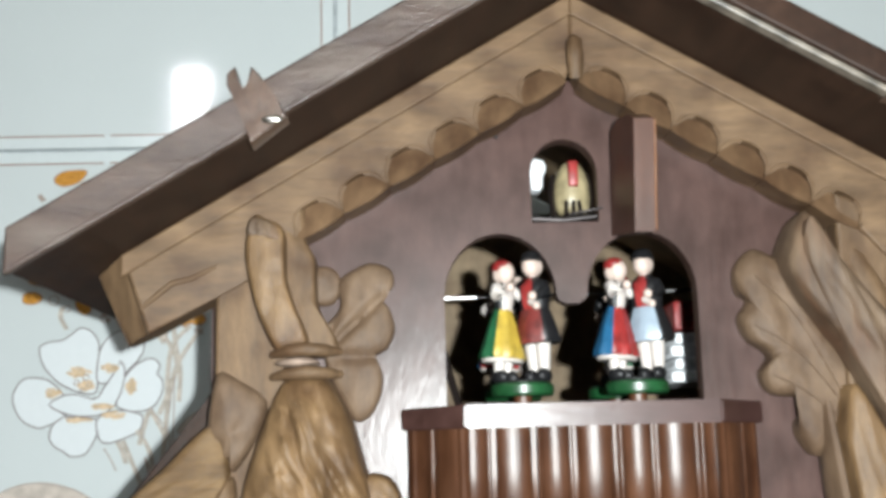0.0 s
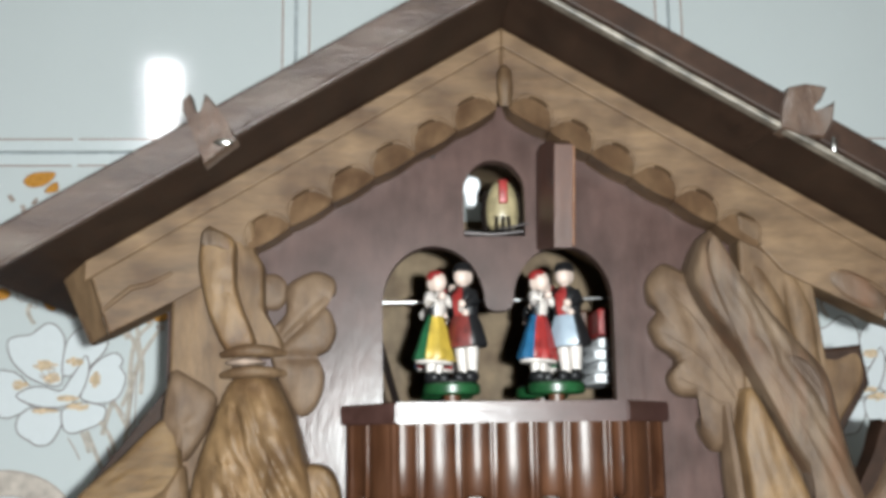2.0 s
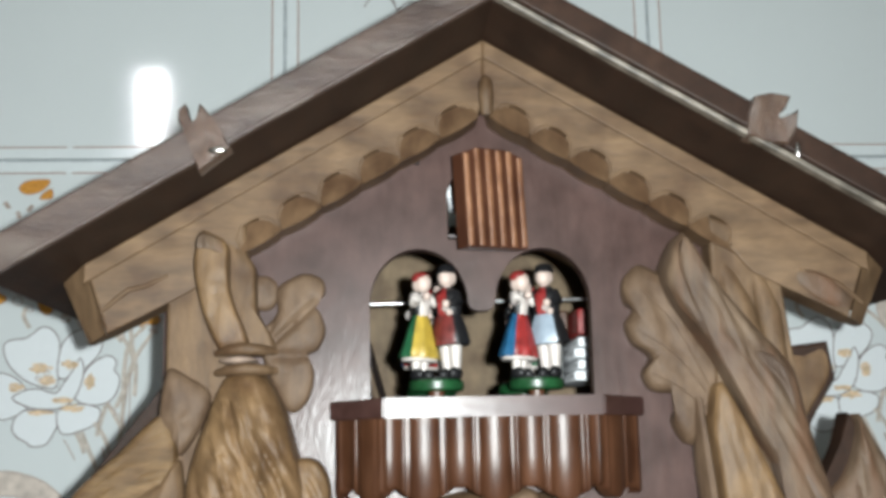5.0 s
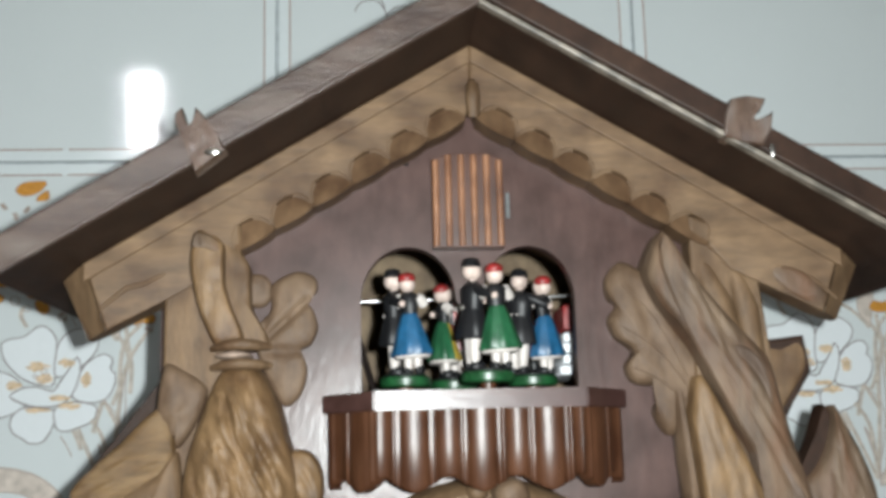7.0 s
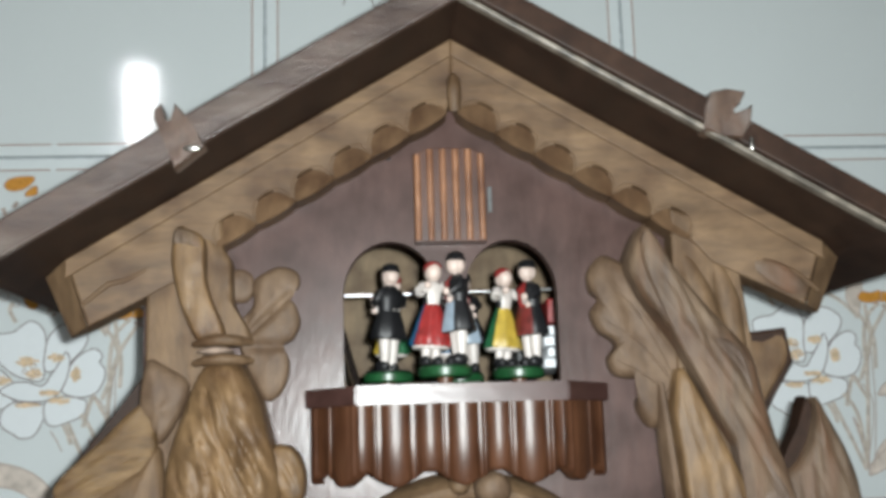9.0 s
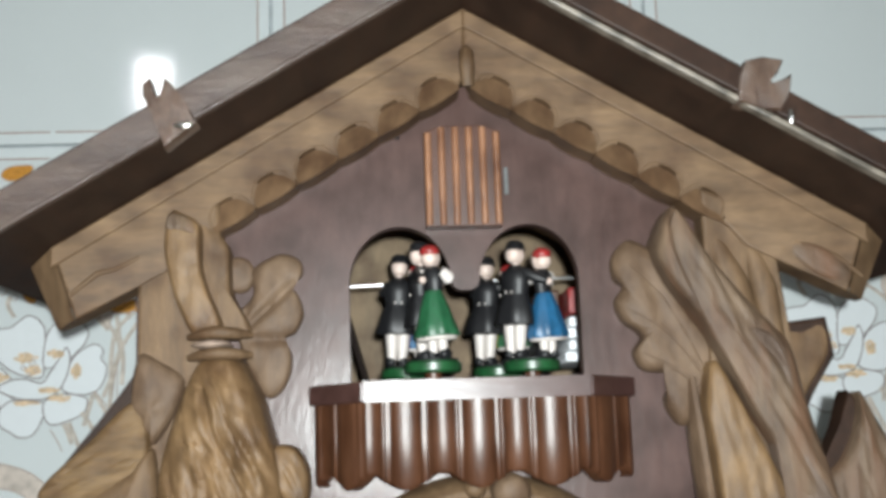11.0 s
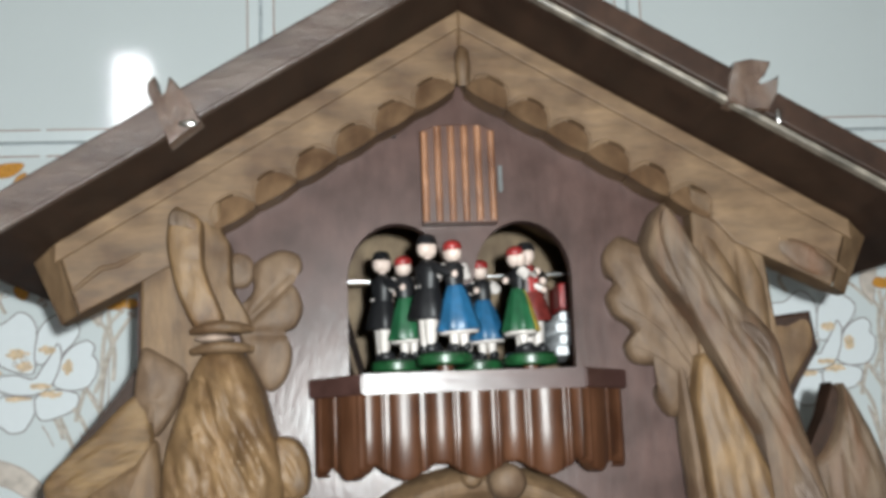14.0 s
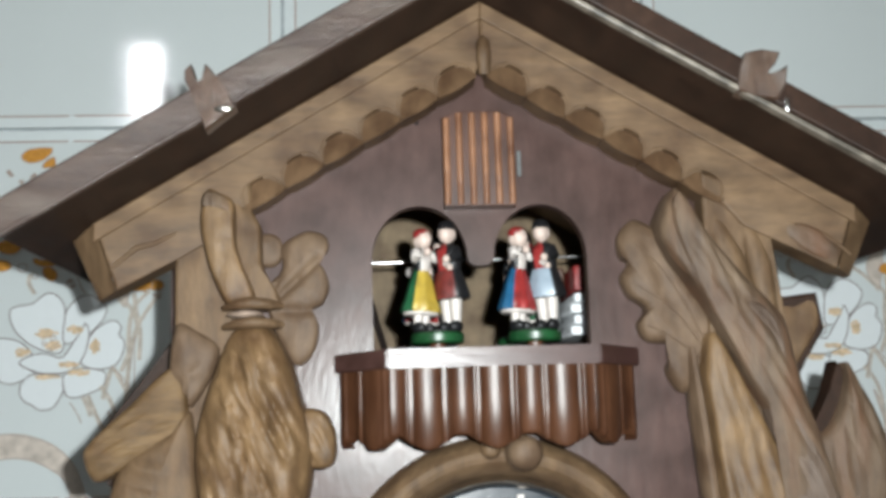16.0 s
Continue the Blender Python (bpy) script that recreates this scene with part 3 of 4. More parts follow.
part("leaf", relief(bmesh.new(), smooth_loop(collar, 3), YB - 0.0025, 0.0028, YF - 0.001, 8, 0.0008, power=0.4), LEAFWOOD, clock, "carved ruffled leaf tip")
lb = [(-0.0155, 1.9400), (-0.0110, 1.9450), (-0.0095, 1.9380), (-0.0085, 1.9250), (-0.0085, 1.8850), (-0.0300, 1.8850), (-0.0360, 1.9050), (-0.0345, 1.9220), (-0.0300, 1.9300), (-0.0220, 1.9355)]
part("leaf", relief(bmesh.new(), smooth_loop(lb, 5), YB - 0.002, 0.005, YF + 0.004, 14, 0.0, streaks(0.3, 0.9, 0.0010, 300, 5.0), power=0.4), CARVED, clock, "carved leaf below the hare")
# the leaf's side thickness; its shade is put into the dark colour
part("shaded_side", prism(bmesh.new(), [(-0.0165, 1.9725), (-0.0240, 1.9615), (-0.0442, 1.9365), (-0.0440, 1.9285), (-0.0345, 1.9180), (-0.0340, 1.8800), (-0.0100, 1.8800), (-0.0100, 1.9700)], YF + 0.0005, YF + 0.012, 0.0008), ROOFWOOD, clock, "side of the leaf carving, coloured dark for shade")

# ---- hanging pheasant ----
core = [(0.1450, 2.0000), (0.1411, 2.0024), (0.1348, 2.0048), (0.1300, 1.9995), (0.1303, 1.9928), (0.1330, 1.9901), (0.1302, 1.9855), (0.1322, 1.9795), (0.1378, 1.9747), (0.1351, 1.9694), (0.1385, 1.9638), (0.1500, 1.9622),
        (0.1443, 1.9560), (0.1454, 1.9502), (0.1500, 1.9465), (0.1580, 1.9520), (0.1640, 1.9640), (0.1560, 1.9850)]
part("oak_leaf", relief(bmesh.new(), smooth_loop(core, 5), YF - 0.0055, 0.0036, YF - 0.0004, 9, 0.0008, streaks(0.8, 0.5, 0.0008, 240, 6.0), power=0.4), LEAFWOOD, clock, "carved lobed oak leaf")
for path in (((0.1560, 1.9640), (0.1450, 1.9850), (0.1340, 1.9970)), ((0.1560, 1.9610), (0.1450, 1.9750), (0.1330, 1.9830)), ((0.1540, 1.9580), (0.1450, 1.9650), (0.1370, 1.9690))):
    part("leaf_vein", vein(path, 0.0005, YF - 0.0090), LEAFWOOD, clock)
tail = [(0.1470, 2.0135), (0.1505, 2.0080), (0.1545, 2.0020), (0.1615, 1.9925), (0.1690, 1.9832), (0.1765, 1.9750), (0.1805, 1.9690), (0.1835, 1.9540), (0.1868, 1.9400), (0.1905, 1.9270), (0.1950, 1.9050), (0.1930, 1.8750), (0.1800, 1.8750), (0.1760, 1.9100), (0.1740, 1.9350), (0.1690, 1.9480), (0.1585, 1.9695), (0.1500, 1.9820), (0.1440, 1.9915), (0.1412, 2.0010)]
part("pheasant_tail", relief(bmesh.new(), smooth_loop(tail, 6), YB - 0.003, 0.0080, YF - 0.001, 18, 0.0, streaks(0.88, 0.47, 0.0014, 330, 7.0), power=0.4), FEATHER, clock, "carved long tail feathers of a pheasant")
feathers = (
    ([(0.1470, 2.0110), (0.1520, 2.0040), (0.1590, 1.9890), (0.1650, 1.9740), (0.1720, 1.9560), (0.1780, 1.9420), (0.1750, 1.9370), (0.1690, 1.9460), (0.1620, 1.9600), (0.1540, 1.9760), (0.1480, 1.9910), (0.1450, 2.0030)], 0.0016, FEATHER, "long central tail feather"),
    ([(0.1670, 1.9750), (0.1740, 1.9720), (0.1780, 1.9620), (0.1780, 1.9500), (0.1750, 1.9440), (0.1710, 1.9540), (0.1680, 1.9660)], 0.0014, GREYFEATHER, "greyed side feather"),
    ([(0.1760, 1.9470), (0.1810, 1.9380), (0.1860, 1.9280), (0.1910, 1.9140), (0.1960, 1.8940), (0.1820, 1.8930), (0.1780, 1.9150), (0.1740, 1.9320), (0.1720, 1.9440)], 0.0014, GREYFEATHER, "greyed lower feather"),
)
for k, (out, h, mt, text) in enumerate(feathers):
    part("tail_feather", relief(bmesh.new(), smooth_loop(out, 5), -0.2338, h, YB, 14, 0.0, streaks(0.88, 0.47, 0.0006, 420, 12.0 + k), power=0.35), mt, clock, text)
pb = [(0.1538, 1.9540), (0.1572, 1.9655), (0.1690, 1.9420), (0.1770, 1.9220), (0.1830, 1.8950), (0.1650, 1.8700), (0.1590, 1.8900), (0.1565, 1.9200), (0.1540, 1.9450)]
part("pheasant_body", relief(bmesh.new(), smooth_loop(pb, 6), YB - 0.0045, 0.0026, YF - 0.001, 18, 0.0, streaks(0.97, 0.25, 0.0010, 300, 9.0), power=0.2), FUR, clock, "carved pheasant body")
part("branch", tube(bmesh.new(), [(0.1515, YF - 0.004, 1.9610), (0.1530, YF - 0.006, 1.9380), (0.1560, YF - 0.006, 1.9050), (0.159, YF - 0.005, 1.87)], [(0.002, 0.006), (0.0028, 0.007), (0.003, 0.007), (0.003, 0.006)], 10), LEAFWOOD, clock)
stub = empty_part("log_stub", clock, "carved stub with dark sides beside the stile")
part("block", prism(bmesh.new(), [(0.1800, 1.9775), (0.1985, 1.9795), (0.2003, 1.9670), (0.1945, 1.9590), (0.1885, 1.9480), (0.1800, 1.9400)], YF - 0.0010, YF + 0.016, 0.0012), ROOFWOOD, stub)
part("face", relief(bmesh.new(), smooth_loop([(0.1800, 1.9725), (0.1900, 1.9745), (0.1965, 1.9765), (0.1978, 1.9680), (0.1920, 1.9590), (0.1862, 1.9500), (0.1800, 1.9440)], 3), YF - 0.0012, 0.0010, YF + 0.002, 6, 0.0004, power=0.4), CARVED, stub, "orange-brown cut face")
wg = [(0.2060, 1.9555), (0.2098, 1.9480), (0.2150, 1.9370), (0.2188, 1.9210), (0.2190, 1.8850), (0.1950, 1.8800), (0.1880, 1.9150), (0.1918, 1.9280), (0.1985, 1.9350), (0.2028, 1.9430), (0.2048, 1.9510)]
part("wing", relief(bmesh.new(), smooth_loop(wg, 3), YF - 0.0030, 0.0045, YF + 0.004, 14, 0.0, streaks(0.95, 0.2, 0.0018, 420, 11.0), power=0.45), FEATHER, clock, "carved upturned wing")
# the wing's unlit inner face, its shade painted with the dark roof wood
part("shaded_side", prism(bmesh.new(), [(0.2030, 1.9560), (0.2052, 1.9530), (0.2048, 1.9440), (0.2000, 1.9300), (0.1890, 1.9150), (0.1895, 1.9290), (0.1952, 1.9365), (0.1998, 1.9460)], YF - 0.0012, YF + 0.008, 0.0006), ROOFWOOD, clock, "inner face of the wing, coloured dark for shade")

# ---- balcony ----
rail = [(0.0342, YF - 0.0006), (0.0342, -0.2170), (0.0510, -0.2400), (0.1175, -0.2400), (0.1350, -0.2170), (0.1350, YF - 0.0006)]


def slab(pts, z0, z1, bevel):
    bm = bmesh.new()
    lo = [bm.verts.new((x, y, z0)) for x, y in pts]
    hi = [bm.verts.new((x, y, z1)) for x, y in pts]
    n = len(pts)
    for i in range(n):
        bm.faces.new((lo[i], lo[(i + 1) % n], hi[(i + 1) % n], hi[i]))
    bm.faces.new(hi)
    bm.faces.new(list(reversed(lo)))
    bmesh.ops.bevel(bm, geom=bm.edges[:], offset=bevel, segments=2, affect="EDGES")
    return bm


part("balcony_rail", slab(rail, 1.9560, 1.9620, 0.0005), RAILWOOD, clock, "glossy maroon balcony rail", angle=25)


def flutes():
    """The reeded balcony front: one profile along the rail's line, cut in waves below."""
    bm = bmesh.new()
    line = [(0.0362, YF - 0.0006), (0.0365, -0.2165), (0.0520, -0.2375), (0.1165, -0.2375), (0.1328, -0.2165), (0.1331, YF - 0.0006)]
    pts, acc = [], 0.0
    for (xa, ya), (xb, yb) in zip(line, line[1:]):
        L = math.hypot(xb - xa, yb - ya)
        n = max(4, int(L / 0.0004))
        nx, ny = (yb - ya) / L, -(xb - xa) / L
        for i in range(n):
            t = i / n
            pts.append((xa + (xb - xa) * t, ya + (yb - ya) * t, nx, ny, acc + L * t))
        acc += L
    mid = acc / 2
    cols = []
    for x, y, nx, ny, s in pts:
        ph = ((s - mid) / 0.0212 + 0.5) % 1.0 - 0.5
        a = abs(ph)
        if a < 0.21:
            h = 0.0027 * math.sqrt(max(0, 1 - (a / 0.215) ** 2)) - 0.0004
        elif a < 0.28:
            h = -0.0004
        elif a < 0.34:
            h = 0.0012 * math.sqrt(max(0, 1 - ((a - 0.305) / 0.036) ** 2)) + 0.0002
        else:
            h = -0.0003 - 0.0013 * (1 - ((a - 0.5) / 0.16) ** 2)
        if abs(nx) > 0.3:
            h *= 0.3
        zb = 1.9310 + 0.0042 * min(1.0, (a / 0.42) ** 1.5)
        z = [1.9560, 1.9450, zb + 0.0012, zb]
        g = [h, h, h, h - 0.0008]
        cols.append([bm.verts.new((x + nx * q, y + ny * q, zz)) for zz, q in zip(z, g)] + [bm.verts.new((x - nx * 0.004, y - ny * 0.004, zb))])
    for a, b in zip(cols, cols[1:]):
        for i in range(len(a) - 1):
            bm.faces.new((a[i], b[i], b[i + 1], a[i + 1]))
    return bm


part("balcony_front", flutes(), REDWOOD, clock, "reeded varnished red-brown balcony front", angle=50)
part("balcony_floor", slab([(0.040, YF - 0.0006), (0.040, -0.216), (0.053, -0.235), (0.115, -0.235), (0.130, -0.216), (0.130, YF - 0.0006)], 1.9500, 1.9540, 0.0003), REDWOOD, clock)


# ---- dial ----
def ring(cx, cz, r0, r1, y0, y1, sides=72, bulge=0.0):
    bm = bmesh.new()
    prof = []
    for k in range(9):
        t = k / 8
        prof.append((r0 + (r1 - r0) * t, y1 - (y1 - y0) * (math.sin(math.pi * t) ** 0.5 if bulge else 1)))
    loops = [[bm.verts.new((cx + r * math.cos(2 * math.pi * k / sides), y, cz + r * math.sin(2 * math.pi * k / sides))) for k in range(sides)] for r, y in prof]
    for a, b in zip(loops, loops[1:]):
        for i in range(sides):
            bm.faces.new((a[i], a[(i + 1) % sides], b[(i + 1) % sides], b[i]))
    return bm


part("dial_frame", ring(0.0865, 1.8790, 0.0425, 0.0555, YF - 0.012, YF - 0.0005, bulge=1), CARVED, clock, "round turned wooden dial frame")
part("dial_bezel", ring(0.0865, 1.8790, 0.0385, 0.0428, YF - 0.009, YF - 0.002, bulge=1), BRASSRING, clock, "bright metal ring")
bm = bmesh.new()
patch(bm, [(0.0865 + 0.039 * math.cos(2 * math.pi * k / 48), 1.879 + 0.039 * math.sin(2 * math.pi * k / 48)) for k in range(48)], YF - 0.004)
part("dial_face", bm, DIAL, clock, "dark dial face")
part("numeral_mark", box(bmesh.new(), 0.0925, 0.0945, YF - 0.0047, YF - 0.0042, 1.910, 1.9155), WHITE, clock)
part("dial_knob", tube(bmesh.new(), [(0.0935, YF - 0.010, 1.9290), (0.0940, YF - 0.018, 1.9290), (0.0945, YF - 0.0205, 1.9288)], [0.0058, 0.0056, 0.0035], 16), LEAFWOOD, clock, "round wooden knob")
part("dial_knob", tube(bmesh.new(), [(0.0835, YF - 0.008, 1.9305), (0.0835, YF - 0.014, 1.9305), (0.0837, YF - 0.016, 1.9304)], [0.0034, 0.0033, 0.002], 14), CARVED, clock)

# ---- inside the windows ----
part("rod", tube(bmesh.new(), [(0.02, -0.150, 2.0015), (0.17, -0.150, 2.0035)], [0.0006, 0.0006], 8), STEEL, clock, "steel rod inside the case")
part("lever", tube(bmesh.new(), [(0.0440, -0.185, 1.990), (0.0535, -0.185, 1.956)], [0.0013, 0.0012], 6), DARKGAP, clock)
bellows = empty_part("bellows", clock, "white paper bellows with a red lid")
for k, (w, d) in enumerate(((0.0, 0.0), (0.0016, 0.001), (0.0002, 0.0), (0.0020, 0.001))):
    part("fold", box(bmesh.new(), 0.1218 + w, 0.150, -0.166 + d, -0.125, 1.9705 + 0.0042 * k, 1.9743 + 0.0042 * k, 0.0012), PAPER, bellows)
part("lid", box(bmesh.new(), 0.1240, 0.150, -0.165, -0.124, 1.9877, 1.9975, 0.001), RED, bellows, "red lid")
part("mount", box(bmesh.new(), 0.1150, 0.1232, -0.150, -0.120, 1.9880, 1.9985, 0.0008), REDWOOD, bellows, "brown wooden mount")
# the white paper's shaded side, its shade given as grey colour
part("side", box(bmesh.new(), 0.1140, 0.1212, -0.148, -0.122, 1.9700, 1.9870, 0.0012), GREYPAPER, bellows, "side of the white paper, painted grey for shade")
part("bird_bellows", relief(bmesh.new(), smooth_loop([(0.0742, 2.0385), (0.0765, 2.0398), (0.0795, 2.0390), (0.0802, 2.0362), (0.0792, 2.0338), (0.0786, 2.0300), (0.0756, 2.0300), (0.0748, 2.0335), (0.0736, 2.0358)], 4), -0.192, 0.001, -0.186, 5), PAPER, clock, "white paper of the bird's bellows")

# ---- the cuckoo ----
bm = bmesh.new()
rings = [[bm.verts.new((0.0864 + r * math.cos(a), -0.203 + 0.8 * r * math.sin(a), z)) for a in (2 * math.pi * k / 20 for k in range(20))]
         for r, z in ((0.0036, 2.0190), (0.0050, 2.0205), (0.0055, 2.0240), (0.0053, 2.0280), (0.0044, 2.0318), (0.0028, 2.0345), (0.0008, 2.0358))]
for a, b in zip(rings, rings[1:]):
    for k in range(20):
        bm.faces.new((a[k], a[(k + 1) % 20], b[(k + 1) % 20], b[k])).smooth = True
bm.faces.new(rings[0][::-1])
bm.faces.new(rings[-1])
for q in (-1, 1):
    ball(bm, (0.0864 + q * 0.0052, -0.2005, 2.0255), 0.0030, (0.55, 0.8, 2.4), 2, 10, 8)
box(bm, 0.0849, 0.0877, -0.2092, -0.2060, 2.0268, 2.0345, 0.0004, 1)
for dx in (-0.0024, 0.0, 0.0022):
    tube(bm, [(0.0862 + dx, -0.2075, 2.0165), (0.0860 + dx * 0.8, -0.2078, 2.0225)], [0.0007, 0.0006], 6, 2)
tagged(obj("cuckoo_bird", bm, [CREAM, RED, DARKGAP]), "small cream painted cuckoo with a red beak in its window", "bird figure")
bm = tube(bmesh.new(), [(0.0732, YF + 0.001, 2.0163), (0.0823, YF + 0.001, 2.0157), (0.0920, YF + 0.001, 2.0167)], [0.0011, 0.0012, 0.0011], 8)
part("perch", bm, DARKIRON, clock, "dark perch under the bird's window")
part("door_wire", tube(bmesh.new(), [(0.0842, YF + 0.001, 2.0175), (0.0892, YF - 0.0006, 2.0180), (0.0937, YF - 0.0005, 2.0190)], [0.0004] * 3, 6), DARKIRON, clock)
part("hinge_plate", box(bmesh.new(), 0.0972, 0.0986, YF - 0.0010, YF - 0.0002, 2.0215, 2.0305, 0.0003), GREYPAPER, clock, "small grey hinge plate")

# the bird's door, hinged at its right edge
DOOR_W, DOOR_H = 0.0241, 0.0326
bird_door = empty("bird_door", "small reeded red-brown door of the bird's window", "door", at=(0.0957, YF - 0.0008, 2.0103))
bm = prism(bmesh.new(), [(-DOOR_W, 0), (0, 0), (0, DOOR_H - 0.002), (-DOOR_W * 0.25, DOOR_H), (-DOOR_W * 0.75, DOOR_H), (-DOOR_W, DOOR_H - 0.002)], -0.0060, -0.0002, 0.0003)
part("panel", bm, wood("door_wood", (0.040, 0.0140, 0.0075), (0.070, 0.0260, 0.0130), 0.4, (1, 1, 0.1), 300, 0.15), bird_door)
RIDGE = wood("ridge_wood", (0.115, 0.0460, 0.0200), (0.270, 0.1350, 0.0700), 0.38, (1, 1, 0.35), 330, 0.4)
for k in range(6):
    x = -DOOR_W + 0.0012 + k * (DOOR_W - 0.0024) / 5
    bm = tube(bmesh.new(), [(x, -0.0060, 0.0006), (x, -0.0060, DOOR_H - (0.0024 if k in (0, 5) else 0.0006))], [(0.0011, 0.0007)] * 2, 10)
    part("ridge", bm, RIDGE, bird_door, "lighter raised ridge")


# ---- the dancers ----
def lathe(bm, cx, cy, prof, sides=20, colour=None, mat=0, oval=1.0, ruffle=0.0, folds=9):
    loops = []
    for r, z in prof:
        loops.append([])
        for k in range(sides):
            a = 2 * math.pi * k / sides
            q = r * (1 + ruffle * math.sin(folds * a) * (1 if r == max(p[0] for p in prof) else 0.5))
            loops[-1].append(bm.verts.new((cx + q * math.cos(a), cy + q * oval * math.sin(a), z)))
    for a, b in zip(loops, loops[1:]):
        for i in range(sides):
            f = bm.faces.new((a[i], a[(i + 1) % sides], b[(i + 1) % sides], b[i]))
            f.material_index = colour(360 * (i + 0.5) / sides) if colour else mat
    bm.faces.new(list(reversed(loops[0]))).material_index = mat
    bm.faces.new(loops[-1]).material_index = mat
    for f in bm.faces:
        f.smooth = True
    return bm


# slots of both figures
SLOTS = [WHITE, SKIN, BLACK, RED, YELLOW, BLUE, SKIRTGREEN, GREY, DARKRED]


def woman_figurine(back, apron, trim):
    """Faces -y at its own place; the skirt's front takes the apron colour."""
    bm = bmesh.new()
    for s in (-1, 1):
        tube(bm, [(s * 0.0017, 0, 0.0006), (s * 0.0016, 0, 0.005), (s * 0.0016, 0, 0.0095)], [0.0012, 0.0017, 0.0018], 8, 0)
        ball(bm, (s * 0.0020, -0.0009, 0.0014), 0.0022, (0.85, 1.35, 0.9), 2, 10, 7)

    def skirt(a):
        d = abs((a - 270 + 180) % 360 - 180)
        return apron if d < 62 else (trim if d < 88 else back)
    lathe(bm, 0, 0.0003, [(0.0067, 0.0064), (0.0071, 0.0072), (0.0060, 0.0108), (0.0043, 0.0165), (0.0026, 0.0208)], 40, skirt, 0, 0.86, 0.07, 9)
    lathe(bm, 0, 0, [(0.0027, 0.0202), (0.0033, 0.0235), (0.0036, 0.0265), (0.0018, 0.0284)], 16, lambda a: 0 if abs((a - 270 + 180) % 360 - 180) < 40 else 2, 2, 0.75)
    tube(bm, [(0, 0, 0.0275), (0, 0, 0.0295)], [0.0010, 0.0010], 8, 1)
    ball(bm, (0, 0.0010, 0.0310), 0.0029, (0.95, 0.85, 0.95), 1)
    ball(bm, (0, -0.0004, 0.0314), 0.0030, (0.92, 0.95, 1.1), 1)
    ball(bm, (0, 0.0006, 0.0330), 0.0033, (0.95, 0.95, 0.70), 3)
    # one puffed sleeve is raised, the other arm reaches across to the partner
    tube(bm, [(-0.0030, 0, 0.0266), (-0.0046, -0.0016, 0.0246), (-0.0036, -0.0046, 0.0252)], [0.0018, 0.0020, 0.0013], 10, 0)
    ball(bm, (-0.0032, -0.0056, 0.0262), 0.0013, (1, 1, 1), 1, 8, 6)
    tube(bm, [(0.0030, 0, 0.0266), (0.0049, -0.0030, 0.0248), (0.0044, -0.0066, 0.0230), (0.0034, -0.0092, 0.0216)], [0.0018, 0.0019, 0.0013, 0.0010], 10, 0)
    ball(bm, (0.0032, -0.0097, 0.0213), 0.0011, (1, 1, 1), 1, 8, 6)
    lathe(bm, 0, 0.0003, [(0.0060, 0.0055), (0.0064, 0.0059), (0.0062, 0.0072)], 24, None, 0, 0.86)
    return bm


def man_figurine(vest, breeches):
    bm = bmesh.new()
    for s in (-1, 1):
        tube(bm, [(s * 0.0017, 0, 0.0006), (s * 0.0017, 0, 0.006), (s * 0.0020, 0, 0.0140)], [0.0013, 0.0020, 0.0025], 8, 0)
        ball(bm, (s * 0.0020, -0.0009, 0.0016), 0.0023, (0.85, 1.35, 0.95), 2, 10, 7)

    def coat(a):
        d = abs((a - 270 + 180) % 360 - 180)
        return breeches if d < 42 else 2

    def top(a):
        d = abs((a - 270 + 180) % 360 - 180)
        return vest if d < 27 else 2
    lathe(bm, 0, 0, [(0.0067, 0.0106), (0.0071, 0.0113), (0.0058, 0.0165), (0.0044, 0.0205)], 32, coat, 2, 0.80, 0.05, 7)
    lathe(bm, 0, 0, [(0.0044, 0.0204), (0.0050, 0.0245), (0.0051, 0.0272), (0.0021, 0.0298)], 16, top, 2, 0.76)
    tube(bm, [(0, 0, 0.029), (0, 0, 0.031)], [0.0011, 0.0011], 8, 1)
    ball(bm, (0, 0.0010, 0.0332), 0.0029, (0.95, 0.85, 1.0), 1)
    ball(bm, (0, -0.0004, 0.0332), 0.0029, (0.92, 0.95, 1.1), 1)
    lathe(bm, 0, 0.0003, [(0.0031, 0.0345), (0.0034, 0.0349), (0.0031, 0.0355), (0.0027, 0.0370), (0.0014, 0.0377)], 14, None, 2)
    # one arm holds the partner's back, the other is bent in front
    tube(bm, [(-0.0032, 0, 0.0275), (-0.0066, -0.0006, 0.0260), (-0.0098, -0.0034, 0.0246)], [0.0018, 0.0018, 0.0013], 10, 2)
    ball(bm, (-0.0102, -0.0038, 0.0245), 0.0012, (1, 1, 1), 1, 8, 6)
    tube(bm, [(0.0032, 0, 0.0275), (0.0047, -0.0012, 0.0248), (0.0034, -0.0042, 0.0236)], [0.0018, 0.0019, 0.0013], 10, 2)
    ball(bm, (0.0028, -0.0050, 0.0238), 0.0013, (1, 1, 1), 1, 8, 6)
    for q in (-1, 1):
        ball(bm, (q * 0.0011, 0.0036, 0.0210), 0.0004, (1, 0.8, 1), 0, 6, 5)
    return bm


CAR = (XC - 0.0005, -0.1990, 1.9570)
CAR_R = 0.0229
carousel = empty("dancer_carousel", "turning musical carousel with painted dancing couples on green bases", "carousel", at=CAR)
part("turntable", disc(bmesh.new(), 0, 0, 0.0, 0.0020, 0.0300, 40, 0, 0.0004), DARKIRON, carousel, "dark round turntable")


